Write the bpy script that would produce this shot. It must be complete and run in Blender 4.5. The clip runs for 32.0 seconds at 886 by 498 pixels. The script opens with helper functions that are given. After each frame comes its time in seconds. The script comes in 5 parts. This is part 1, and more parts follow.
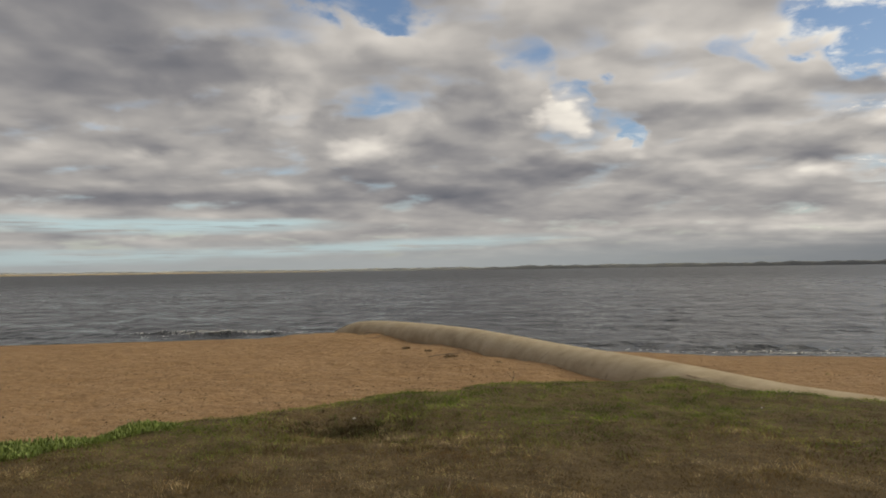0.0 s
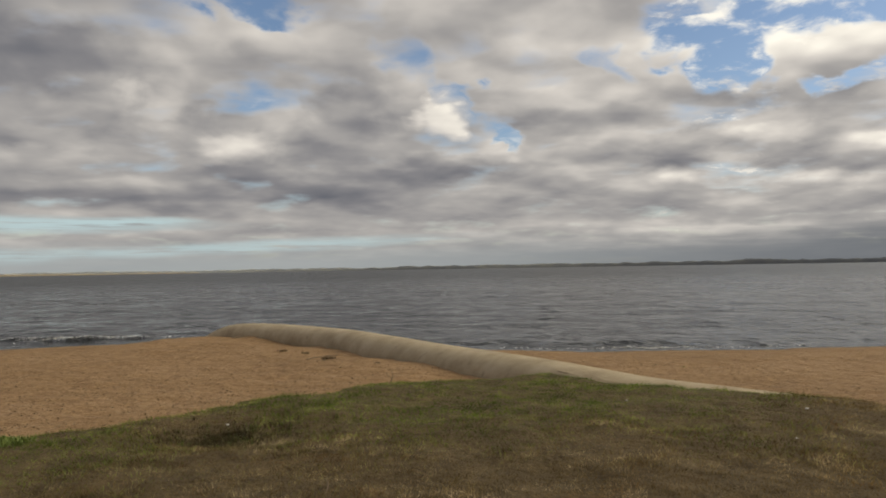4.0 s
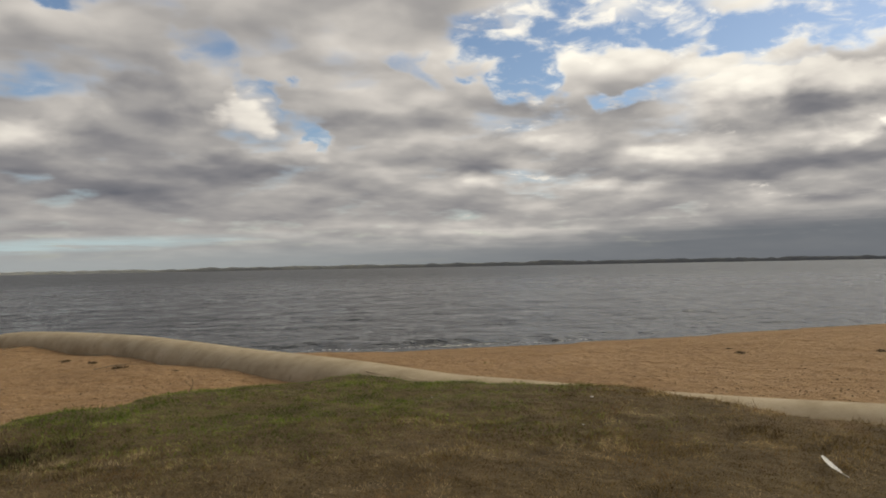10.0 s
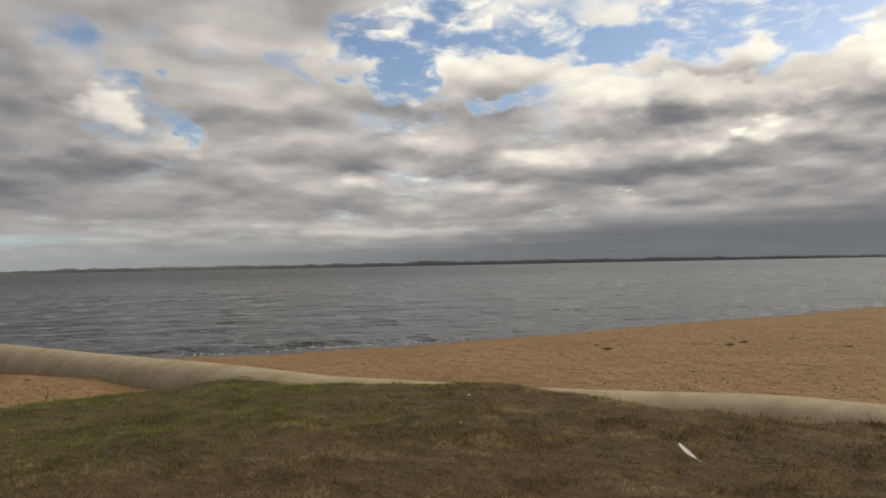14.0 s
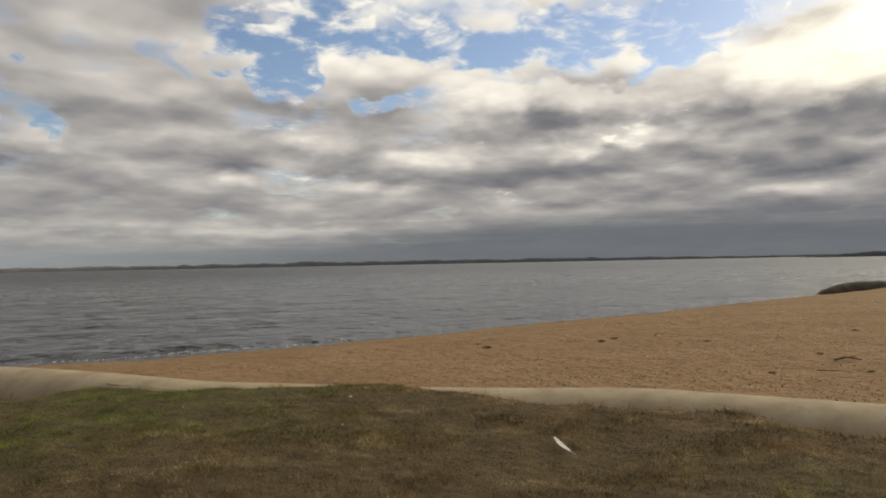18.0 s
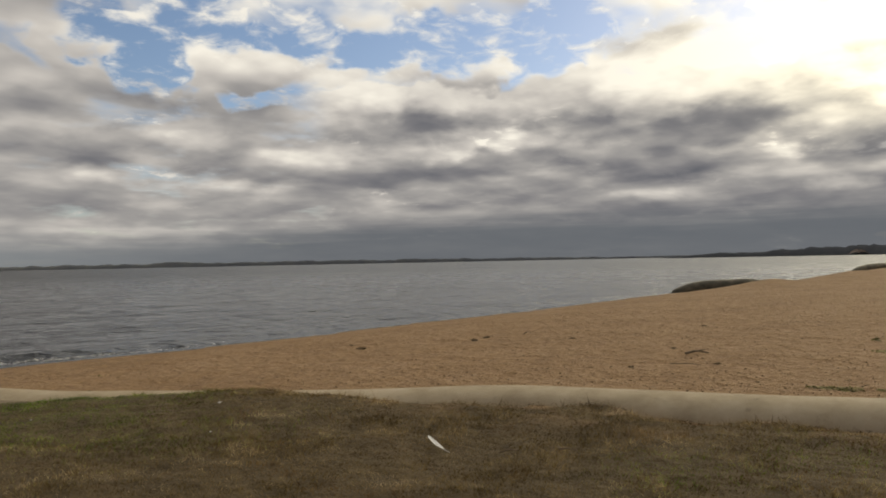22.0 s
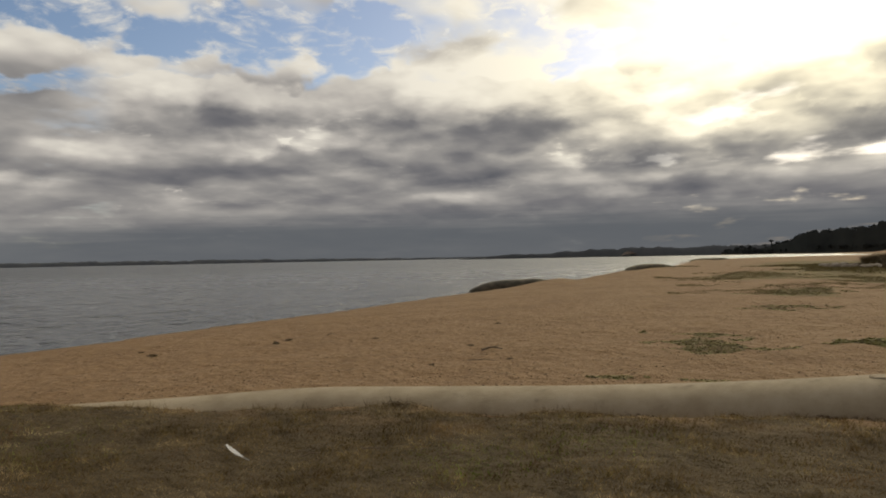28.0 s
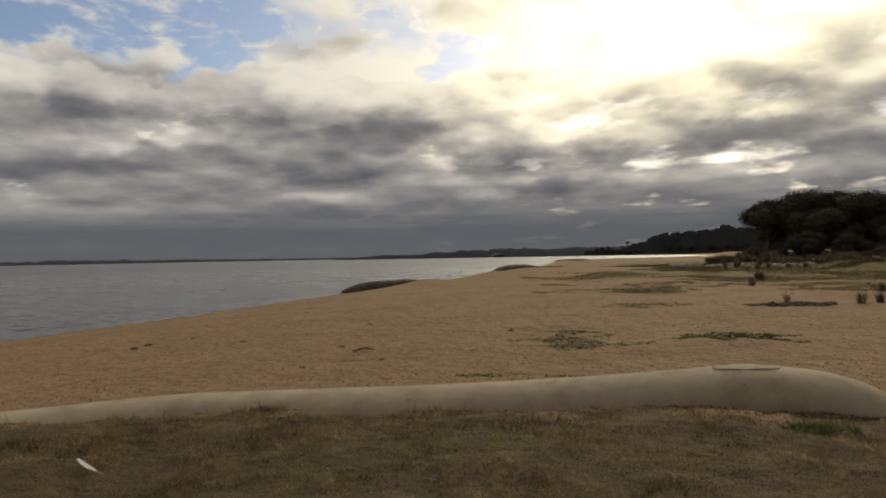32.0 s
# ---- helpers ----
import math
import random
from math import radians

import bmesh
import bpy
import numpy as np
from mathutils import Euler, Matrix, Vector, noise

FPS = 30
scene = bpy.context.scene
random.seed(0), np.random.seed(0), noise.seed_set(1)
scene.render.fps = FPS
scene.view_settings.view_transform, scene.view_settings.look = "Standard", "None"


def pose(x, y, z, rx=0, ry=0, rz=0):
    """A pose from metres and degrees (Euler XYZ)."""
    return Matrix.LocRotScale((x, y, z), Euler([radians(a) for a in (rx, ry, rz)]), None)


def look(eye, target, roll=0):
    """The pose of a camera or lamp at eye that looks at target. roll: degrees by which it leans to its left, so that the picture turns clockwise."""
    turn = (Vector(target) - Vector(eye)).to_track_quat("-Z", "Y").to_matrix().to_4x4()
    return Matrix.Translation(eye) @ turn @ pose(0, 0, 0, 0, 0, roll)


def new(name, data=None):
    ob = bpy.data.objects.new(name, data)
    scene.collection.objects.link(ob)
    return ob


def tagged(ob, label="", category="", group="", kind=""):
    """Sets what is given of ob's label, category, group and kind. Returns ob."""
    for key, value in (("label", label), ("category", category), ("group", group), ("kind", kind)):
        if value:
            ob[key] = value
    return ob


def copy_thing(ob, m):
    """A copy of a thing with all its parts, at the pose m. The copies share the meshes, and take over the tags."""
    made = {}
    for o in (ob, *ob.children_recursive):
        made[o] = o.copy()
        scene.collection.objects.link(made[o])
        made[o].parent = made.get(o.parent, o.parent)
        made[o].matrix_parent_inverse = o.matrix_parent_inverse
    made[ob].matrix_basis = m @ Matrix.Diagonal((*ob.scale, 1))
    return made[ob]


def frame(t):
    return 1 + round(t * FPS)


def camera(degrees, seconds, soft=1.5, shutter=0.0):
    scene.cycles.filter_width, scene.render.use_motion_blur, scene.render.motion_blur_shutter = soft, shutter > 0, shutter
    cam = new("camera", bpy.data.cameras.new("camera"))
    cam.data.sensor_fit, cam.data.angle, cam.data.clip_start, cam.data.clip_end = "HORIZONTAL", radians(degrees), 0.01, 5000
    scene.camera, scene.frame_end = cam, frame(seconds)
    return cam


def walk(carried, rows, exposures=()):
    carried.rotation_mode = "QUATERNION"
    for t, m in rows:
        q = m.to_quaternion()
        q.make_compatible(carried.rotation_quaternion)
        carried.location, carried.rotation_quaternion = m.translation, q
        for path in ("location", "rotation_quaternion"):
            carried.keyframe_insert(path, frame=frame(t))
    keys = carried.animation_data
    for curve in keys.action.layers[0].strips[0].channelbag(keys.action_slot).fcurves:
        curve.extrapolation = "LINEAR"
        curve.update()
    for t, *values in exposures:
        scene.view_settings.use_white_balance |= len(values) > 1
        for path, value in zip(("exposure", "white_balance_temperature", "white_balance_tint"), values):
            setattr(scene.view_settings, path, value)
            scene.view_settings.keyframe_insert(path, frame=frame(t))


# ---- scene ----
# The camera stands on a tripod on the grass and pans to the right.
EYE = 1.6
cam = camera(62.80, 32.0, soft=1.8)
# seconds, yaw, pitch, roll
PAN = [
    (0.0, -0.00, 1.62, -0.78),
    (0.5, -1.21, 1.61, -0.80),
    (1.0, -2.44, 1.60, -0.82),
    (1.5, -3.82, 1.59, -0.84),
    (2.0, -5.16, 1.58, -0.86),
    (2.5, -6.26, 1.57, -0.87),
    (3.0, -7.34, 1.56, -0.89),
    (3.5, -8.42, 1.55, -0.91),
    (5.5, -13.15, 1.50, -0.96),
    (6.0, -14.45, 1.49, -0.98),
    (6.5, -15.74, 1.48, -0.99),
    (7.0, -16.82, 1.46, -1.00),
    (7.5, -17.85, 1.45, -1.01),
    (8.0, -19.21, 1.44, -1.02),
    (8.5, -20.78, 1.42, -1.03),
    (9.0, -22.07, 1.41, -1.04),
    (9.5, -23.25, 1.39, -1.05),
    (10.0, -24.54, 1.38, -1.06),
    (10.5, -25.70, 1.37, -1.07),
    (11.0, -26.85, 1.35, -1.07),
    (11.5, -27.98, 1.34, -1.08),
    (12.0, -29.16, 1.32, -1.09),
    (12.5, -30.14, 1.31, -1.09),
    (13.0, -31.43, 1.29, -1.10),
    (13.5, -32.86, 1.27, -1.11),
    (14.0, -34.06, 1.26, -1.11),
    (14.5, -35.07, 1.24, -1.11),
    (16.5, -39.93, 1.18, -1.13),
    (17.0, -40.95, 1.16, -1.13),
    (17.5, -42.07, 1.14, -1.13),
    (18.0, -43.31, 1.13, -1.13),
    (18.5, -44.57, 1.11, -1.14),
    (19.0, -45.85, 1.09, -1.14),
    (19.5, -47.05, 1.07, -1.14),
    (20.0, -48.29, 1.06, -1.14),
    (20.5, -49.46, 1.04, -1.14),
    (21.0, -50.89, 1.02, -1.14),
    (21.5, -52.22, 1.01, -1.14),
    (22.0, -53.14, 0.99, -1.14),
    (22.5, -54.14, 0.97, -1.14),
    (23.0, -55.34, 0.95, -1.14),
    (23.5, -56.73, 0.93, -1.13),
    (24.0, -58.19, 0.92, -1.13),
    (24.5, -59.53, 0.90, -1.13),
    (25.0, -60.89, 0.88, -1.13),
    (25.5, -62.10, 0.86, -1.13),
    (26.0, -63.60, 0.84, -1.12),
    (26.5, -65.02, 0.83, -1.12),
    (28.5, -69.72, 0.75, -1.11),
    (29.0, -70.97, 0.74, -1.10),
    (29.5, -72.13, 0.72, -1.10),
    (30.0, -73.29, 0.70, -1.09),
    (30.5, -74.55, 0.68, -1.09),
    (31.0, -75.81, 0.66, -1.09),
    (31.5, -77.10, 0.64, -1.08),
    (32.0, -78.60, 0.63, -1.08),
]
walk(cam, [(t, pose(0, 0, EYE, 0, 0, yaw) @ pose(0, 0, 0, 90 + pitch) @ pose(0, 0, 0, 0, 0, roll)) for t, yaw, pitch, roll in PAN],
     exposures=[(0.0, 0.17), (10.0, 0.14), (20.0, 0.02), (26.0, -0.2), (32.0, -0.4)])

# ---- node helpers ----
def link(nt, a, socket):
    if isinstance(a, (int, float)):
        socket.default_value = a
    elif isinstance(a, tuple):
        socket.default_value = a if len(a) == len(socket.default_value) else (*a, 1.0)
    elif a is not None:
        nt.links.new(a, socket)


def math_(nt, op, a, b=None, c=None, clamp=False):
    n = nt.nodes.new("ShaderNodeMath")
    n.operation, n.use_clamp = op, clamp
    for v, s in zip((a, b, c), n.inputs):
        link(nt, v, s)
    return n.outputs[0]


def add(nt, *v):
    out = v[0]
    for q in v[1:]:
        out = math_(nt, "ADD", out, q)
    return out


def mul(nt, a, b):
    return math_(nt, "MULTIPLY", a, b)


def smooth(nt, v, lo, hi, to0=0.0, to1=1.0):
    n = nt.nodes.new("ShaderNodeMapRange")
    n.interpolation_type = "SMOOTHSTEP"
    for a, s in zip((v, lo, hi, to0, to1), n.inputs):
        link(nt, a, s)
    return n.outputs[0]


def xyz(nt, x, y, z=0.0):
    n = nt.nodes.new("ShaderNodeCombineXYZ")
    for a, s in zip((x, y, z), n.inputs):
        link(nt, a, s)
    return n.outputs[0]


def mapping(nt, v, loc=(0, 0, 0), rot=(0, 0, 0), scale=(1, 1, 1), kind="POINT"):
    n = nt.nodes.new("ShaderNodeMapping")
    n.vector_type = kind
    nt.links.new(v, n.inputs[0])
    n.inputs[1].default_value, n.inputs[2].default_value, n.inputs[3].default_value = loc, rot, scale
    return n.outputs[0]


def fuzz(nt, v, scale, detail=4.0, rough=0.55, distort=0.0, colour=False):
    n = nt.nodes.new("ShaderNodeTexNoise")
    link(nt, v, n.inputs["Vector"])
    n.inputs["Scale"].default_value, n.inputs["Detail"].default_value = scale, detail
    n.inputs["Roughness"].default_value, n.inputs["Distortion"].default_value = rough, distort
    return n.outputs["Color"] if colour else n.outputs["Fac"]


def cells(nt, v, scale, feature="F1", rand=1.0):
    n = nt.nodes.new("ShaderNodeTexVoronoi")
    n.feature = feature
    link(nt, v, n.inputs["Vector"])
    n.inputs["Scale"].default_value, n.inputs["Randomness"].default_value = scale, rand
    return n.outputs["Distance"]


def mix(nt, f, a, b, how="MIX"):
    n = nt.nodes.new("ShaderNodeMix")
    n.data_type, n.blend_type = "RGBA", how
    link(nt, f, n.inputs[0])
    link(nt, a, n.inputs[6])
    link(nt, b, n.inputs[7])
    return n.outputs[2]


def ramp(nt, f, stops):
    n = nt.nodes.new("ShaderNodeValToRGB")
    e = n.color_ramp.elements
    while len(e) < len(stops):
        e.new(0.5)
    for q, (p, c) in zip(e, stops):
        q.position, q.color = p, (*c, 1.0)
    link(nt, f, n.inputs[0])
    return n.outputs[0]


def relief(nt, height, distance, strength=1.0, under=None):
    n = nt.nodes.new("ShaderNodeBump")
    n.inputs["Strength"].default_value, n.inputs["Distance"].default_value = strength, distance
    link(nt, height, n.inputs["Height"])
    if under:
        nt.links.new(under, n.inputs["Normal"])
    return n.outputs[0]


def material(name, rough=0.8, spec=0.3):
    m = bpy.data.materials.new(name)
    m.use_nodes = True
    nt = m.node_tree
    b = nt.nodes["Principled BSDF"]
    b.inputs["Roughness"].default_value, b.inputs["Specular IOR Level"].default_value = rough, spec
    return m, nt, b


def place_of(nt):
    return nt.nodes.new("ShaderNodeNewGeometry").outputs["Position"]


def per_piece(nt):
    return nt.nodes.new("ShaderNodeNewGeometry").outputs["Random Per Island"]


def attribute(nt, name):
    n = nt.nodes.new("ShaderNodeAttribute")
    n.attribute_name = name
    return n


# ---- sky and sun ----
SUN_AZ, SUN_EL = 98.0, 24.0
world = bpy.data.worlds.new("sky")
scene.world = world
world.use_nodes = True


def build_sky():
    nt = world.node_tree
    nt.nodes.clear()
    way = nt.nodes.new("ShaderNodeTexCoord").outputs["Generated"]
    sky = nt.nodes.new("ShaderNodeTexSky")
    sky.sky_type, sky.sun_disc = "NISHITA", False
    sky.sun_elevation, sky.sun_rotation = radians(SUN_EL), radians(SUN_AZ)
    sky.air_density, sky.dust_density, sky.ozone_density = 1.0, 1.0, 1.5
    sep = nt.nodes.new("ShaderNodeSeparateXYZ")
    nt.links.new(way, sep.inputs[0])
    x, y, z = sep.outputs
    az = math_(nt, "DEGREES", math_(nt, "ARCTAN2", x, y))
    el = math_(nt, "DEGREES", math_(nt, "ARCSINE", z))
    # the cloud deck: a layer that draws together and flattens towards the horizon
    low = add(nt, math_(nt, "MAXIMUM", z, 0.0), 0.18)
    flat = xyz(nt, math_(nt, "DIVIDE", x, low), math_(nt, "DIVIDE", y, low))
    bend = nt.nodes.new("ShaderNodeVectorMath")
    bend.operation = "MULTIPLY_ADD"
    nt.links.new(fuzz(nt, flat, 2.4, 3, 0.5, colour=True), bend.inputs[0])
    bend.inputs[1].default_value = (0.13, 0.13, 0.0)
    nt.links.new(flat, bend.inputs[2])
    deck = bend.outputs[0]
    # large forms are told in degrees (bearing, height), ragged by noise
    curl = fuzz(nt, xyz(nt, mul(nt, az, 0.22), mul(nt, el, 0.36)), 1.0, 4, 0.5, 0.2, colour=True)
    csep = nt.nodes.new("ShaderNodeSeparateXYZ")
    nt.links.new(curl, csep.inputs[0])
    c1, c2 = (math_(nt, "SUBTRACT", q, 0.5) for q in (csep.outputs[0], csep.outputs[1]))
    plan = xyz(nt, add(nt, az, mul(nt, c1, 9.0)), add(nt, el, mul(nt, c2, smooth(nt, el, 3.0, 12.0, 1.2, 4.5))))
    plain = xyz(nt, add(nt, az, mul(nt, c1, 3.0)), add(nt, el, mul(nt, c2, 0.5)))

    def form(a, e, wide, high, turn=0.0, on=None):
        v = mapping(nt, on or plan, (a, e, 0), (0, 0, radians(turn)), (wide, high, 1), "TEXTURE")
        n = nt.nodes.new("ShaderNodeVectorMath")
        n.operation = "LENGTH"
        nt.links.new(v, n.inputs[0])
        return smooth(nt, n.outputs["Value"], 1.45, 0.3)

    def after(v, done):
        """The same vector, worked out only once another value is done: keeps few values alive at a time."""
        n = nt.nodes.new("ShaderNodeVectorMath")
        n.operation = "MULTIPLY_ADD"
        nt.links.new(done, n.inputs[0])
        n.inputs[1].default_value = (1e-6, 1e-6, 1e-6)
        nt.links.new(v, n.inputs[2])
        return n.outputs[0]

    def forms(rows, on=None, done=None):
        out = None
        for k, *r in rows:
            v = after(on or plan, done) if done else on or plan
            f = mul(nt, form(*r, v), k)
            done = out = f if out is None else add(nt, out, f)
        return out

    gaps = forms(GAPS + GAPS_EAST)
    lights = forms(LIGHTS + LIGHTS_EAST + LIGHTS_WIDE, None, gaps)
    shades = forms(SHADES + SHADES_EAST + SHADES_WIDE, None, lights)
    n1 = fuzz(nt, deck, 2.3, 3, 0.46)
    above = fuzz(nt, mapping(nt, deck, scale=(0.94, 0.94, 1)), 2.3, 3, 0.46)
    n2 = fuzz(nt, mapping(nt, deck, (7.3, 2.1, 0)), 5.5, 3, 0.5)
    n3 = fuzz(nt, mapping(nt, deck, (1.3, 5.1, 3.0)), 11.0, 5, 0.6, 0.35)
    puffs = add(nt, mul(nt, cells(nt, deck, 4.0, "SMOOTH_F1"), -0.6), mul(nt, cells(nt, deck, 9.0, "SMOOTH_F1"), -0.4), 0.45)
    thick = add(nt, mul(nt, add(nt, n1, -0.5), 0.7), mul(nt, add(nt, n2, -0.5), 0.35))
    # cover: 1 cloud, 0 clear; thin torn cloud crosses the clear parts
    depth = add(nt, 0.5, mul(nt, thick, 2.4), mul(nt, shades, 0.5), mul(nt, gaps, -0.85))
    main = smooth(nt, depth, -0.12, 0.46)
    torn = mul(nt, smooth(nt, add(nt, mul(nt, n3, 0.8), mul(nt, n2, 0.45), mul(nt, gaps, -0.12)), 0.46, 0.78), smooth(nt, az, 12.0, 32.0, 0.3, 0.95))
    cover = math_(nt, "MAXIMUM", main, torn)
    # thick cloud is dark below, thin cloud and tops let the light through
    edge = math_(nt, "SUBTRACT", n1, above)
    calm = smooth(nt, el, 1.5, 9.0, 0.35, smooth(nt, az, -5.0, 40.0, 0.62, 0.84))
    tone = add(nt, smooth(nt, az, -5.0, 30.0, 0.45, 0.51), mul(nt, add(nt, mul(nt, thick, -0.95), mul(nt, edge, 1.5), mul(nt, puffs, 0.42), mul(nt, add(nt, n3, -0.5), 0.06)), calm), mul(nt, smooth(nt, math_(nt, "SUBTRACT", torn, main), -0.2, 0.4), 0.22), mul(nt, smooth(nt, depth, 0.5, 0.05), 0.14), mul(nt, lights, 0.72), mul(nt, shades, -0.6), mul(nt, mul(nt, smooth(nt, el, 12.5, 15.0), smooth(nt, az, 24.0, 34.0)), 0.26))
    # single bright heaps with a hard sunlit edge
    knob = xyz(nt, mul(nt, az, 0.2), mul(nt, el, 0.33))
    rag = add(nt, mul(nt, cells(nt, knob, 2.2, "SMOOTH_F1"), -0.7), mul(nt, cells(nt, knob, 6.0, "SMOOTH_F1"), -0.25), mul(nt, n3, 0.35), 0.24)
    single, shine = 0.0, 0.0
    for a, e, wide, high, turn, k in HEAPS:
        v = mapping(nt, plain, (a, e, 0), (0, 0, radians(turn)), (wide, high, 1), "TEXTURE")
        ln = nt.nodes.new("ShaderNodeVectorMath")
        ln.operation = "LENGTH"
        nt.links.new(v, ln.inputs[0])
        sp = nt.nodes.new("ShaderNodeSeparateXYZ")
        nt.links.new(v, sp.inputs[0])
        inside = smooth(nt, add(nt, 1.0, mul(nt, ln.outputs["Value"], -1.0), rag), -0.1, 0.8)
        inside = mul(nt, inside, smooth(nt, sp.outputs[1], -1.2, -0.1))
        single = math_(nt, "MAXIMUM", inside, single)
        shine = math_(nt, "MAXIMUM", mul(nt, inside, add(nt, k, mul(nt, sp.outputs[1], 0.14), mul(nt, rag, 0.25))), shine)
    # the bank of heaped cloud below the hidden sun: a knobbly crest, bright near its top
    heap = add(nt, mul(nt, cells(nt, knob, 1.0, "SMOOTH_F1"), -1.5), mul(nt, cells(nt, knob, 2.4, "SMOOTH_F1"), -1.1), mul(nt, cells(nt, knob, 5.5, "SMOOTH_F1"), -0.6), mul(nt, n3, 0.9), 1.0)
    crest = math_(nt, "MULTIPLY", ramp(nt, math_(nt, "DIVIDE", az, 130.0), CREST), 20.0)
    below = add(nt, crest, heap, mul(nt, el, -1.0))
    bank = mul(nt, smooth(nt, below, -0.3, 0.45), mul(nt, smooth(nt, az, 38.0, 45.0), smooth(nt, az, 96.0, 82.0)))
    lit = ramp(nt, math_(nt, "DIVIDE", add(nt, below, mul(nt, add(nt, n2, -0.5), 5.0), mul(nt, edge, -4.0)), 10.0),
               [(0.0, (0.84, 0.84, 0.84)), (0.14, (0.78, 0.78, 0.78)), (0.28, (0.62, 0.62, 0.62)), (0.42, (0.42, 0.42, 0.42)), (0.6, (0.4, 0.4, 0.4))])
    heaped = add(nt, lit, mul(nt, heap, 0.10), mul(nt, puffs, 0.2), mul(nt, lights, 0.3), mul(nt, shades, -0.6), mul(nt, thick, -0.5), -0.02)
    blend = nt.nodes.new("ShaderNodeMix")
    link(nt, mul(nt, bank, smooth(nt, below, 4.6, 1.8)), blend.inputs[0])
    link(nt, tone, blend.inputs[2])
    link(nt, heaped, blend.inputs[3])
    tone = blend.outputs[0]
    cover = math_(nt, "MAXIMUM", cover, bank)
    bright = nt.nodes.new("ShaderNodeMix")
    link(nt, single, bright.inputs[0])
    link(nt, tone, bright.inputs[2])
    link(nt, math_(nt, "MAXIMUM", shine, tone), bright.inputs[3])
    tone = bright.outputs[0]
    cover = math_(nt, "MAXIMUM", cover, single)
    grey = ramp(nt, tone, [(0.0, (0.115, 0.12, 0.14)), (0.25, (0.222, 0.216, 0.222)), (0.48, (0.372, 0.353, 0.335)), (0.72, (0.60, 0.56, 0.51)), (1.0, (0.98, 0.92, 0.80))])
    # the veil of light before the hidden sun
    sun = Vector((math.sin(radians(SUN_AZ)) * math.cos(radians(18)), math.cos(radians(SUN_AZ)) * math.cos(radians(18)), math.sin(radians(18))))
    dot = nt.nodes.new("ShaderNodeVectorMath")
    dot.operation = "DOT_PRODUCT"
    nt.links.new(way, dot.inputs[0])
    dot.inputs[1].default_value = sun
    near = math_(nt, "POWER", math_(nt, "MAXIMUM", dot.outputs["Value"], 0.0), 20.0)
    glow = mul(nt, mul(nt, near, smooth(nt, el, 4.0, 13.0)), add(nt, 0.16, mul(nt, smooth(nt, tone, 0.3, 0.95), 1.05)))
    # the sun itself behind thin cloud, higher up
    core = Vector((math.sin(radians(107)) * math.cos(radians(27)), math.cos(radians(107)) * math.cos(radians(27)), math.sin(radians(27))))
    dot = nt.nodes.new("ShaderNodeVectorMath")
    dot.operation = "DOT_PRODUCT"
    nt.links.new(way, dot.inputs[0])
    dot.inputs[1].default_value = core
    glow = add(nt, glow, mul(nt, math_(nt, "POWER", math_(nt, "MAXIMUM", dot.outputs["Value"], 0.0), 60.0), mul(nt, smooth(nt, el, 15.0, 27.0), 9.0)))
    # glow added out of view, high above the hidden sun, to brighten the water
    veil = Vector((math.sin(radians(80)) * math.cos(radians(36)), math.cos(radians(80)) * math.cos(radians(36)), math.sin(radians(36))))
    dot = nt.nodes.new("ShaderNodeVectorMath")
    dot.operation = "DOT_PRODUCT"
    nt.links.new(way, dot.inputs[0])
    dot.inputs[1].default_value = veil
    high = mul(nt, mul(nt, math_(nt, "POWER", math_(nt, "MAXIMUM", dot.outputs["Value"], 0.0), 10.0), smooth(nt, el, 19.0, 30.0)), 1.15)
    grey = mix(nt, 1.0, grey, xyz(nt, high, mul(nt, high, 0.98), mul(nt, high, 0.92)), "ADD")
    cloud = mix(nt, 1.0, grey, mix(nt, 1.0, (1.2, 1.05, 0.62), xyz(nt, glow, glow, glow), "MULTIPLY"), "ADD")
    # haze low over the far shore
    pale = mix(nt, smooth(nt, az, -5.0, 45.0), (0.32, 0.34, 0.34), (0.128, 0.14, 0.155))
    streak = fuzz(nt, xyz(nt, mul(nt, az, 0.05), mul(nt, el, 1.6)), 1.0, 5, 0.6, 0.3)
    hazy = mul(nt, smooth(nt, add(nt, el, mul(nt, streak, 2.0)), smooth(nt, az, 10.0, 70.0, 4.2, 5.6), smooth(nt, az, 20.0, 60.0, 1.2, 3.0)), 0.92)
    clear = mix(nt, 1.0, sky.outputs[0], (1.05 * SKY_GAIN, 1.05 * SKY_GAIN, 1.1 * SKY_GAIN), "MULTIPLY")
    tenfold = mix(nt, 1.0, cloud, (10.0, 10.0, 10.0), "MULTIPLY")
    out = mix(nt, cover, clear, tenfold)
    out = mix(nt, hazy, out, mix(nt, 1.0, pale, (10.0, 10.0, 10.0), "MULTIPLY"))
    band = mul(nt, forms(BANDS, plain), smooth(nt, fuzz(nt, xyz(nt, mul(nt, az, 0.07), mul(nt, el, 1.5)), 2.0, 5, 0.6), 0.3, 0.55))
    out = mix(nt, math_(nt, "MINIMUM", band, 1.0), out, (4.3, 5.4, 5.5))
    bg = nt.nodes.new("ShaderNodeBackground")
    nt.links.new(out, bg.inputs["Color"])
    bg.inputs["Strength"].default_value = 0.1
    end = nt.nodes.new("ShaderNodeOutputWorld")
    nt.links.new(bg.outputs[0], end.inputs["Surface"])


# strength, bearing, height, half width, half height, turn (degrees)
SKY_GAIN = 1.0
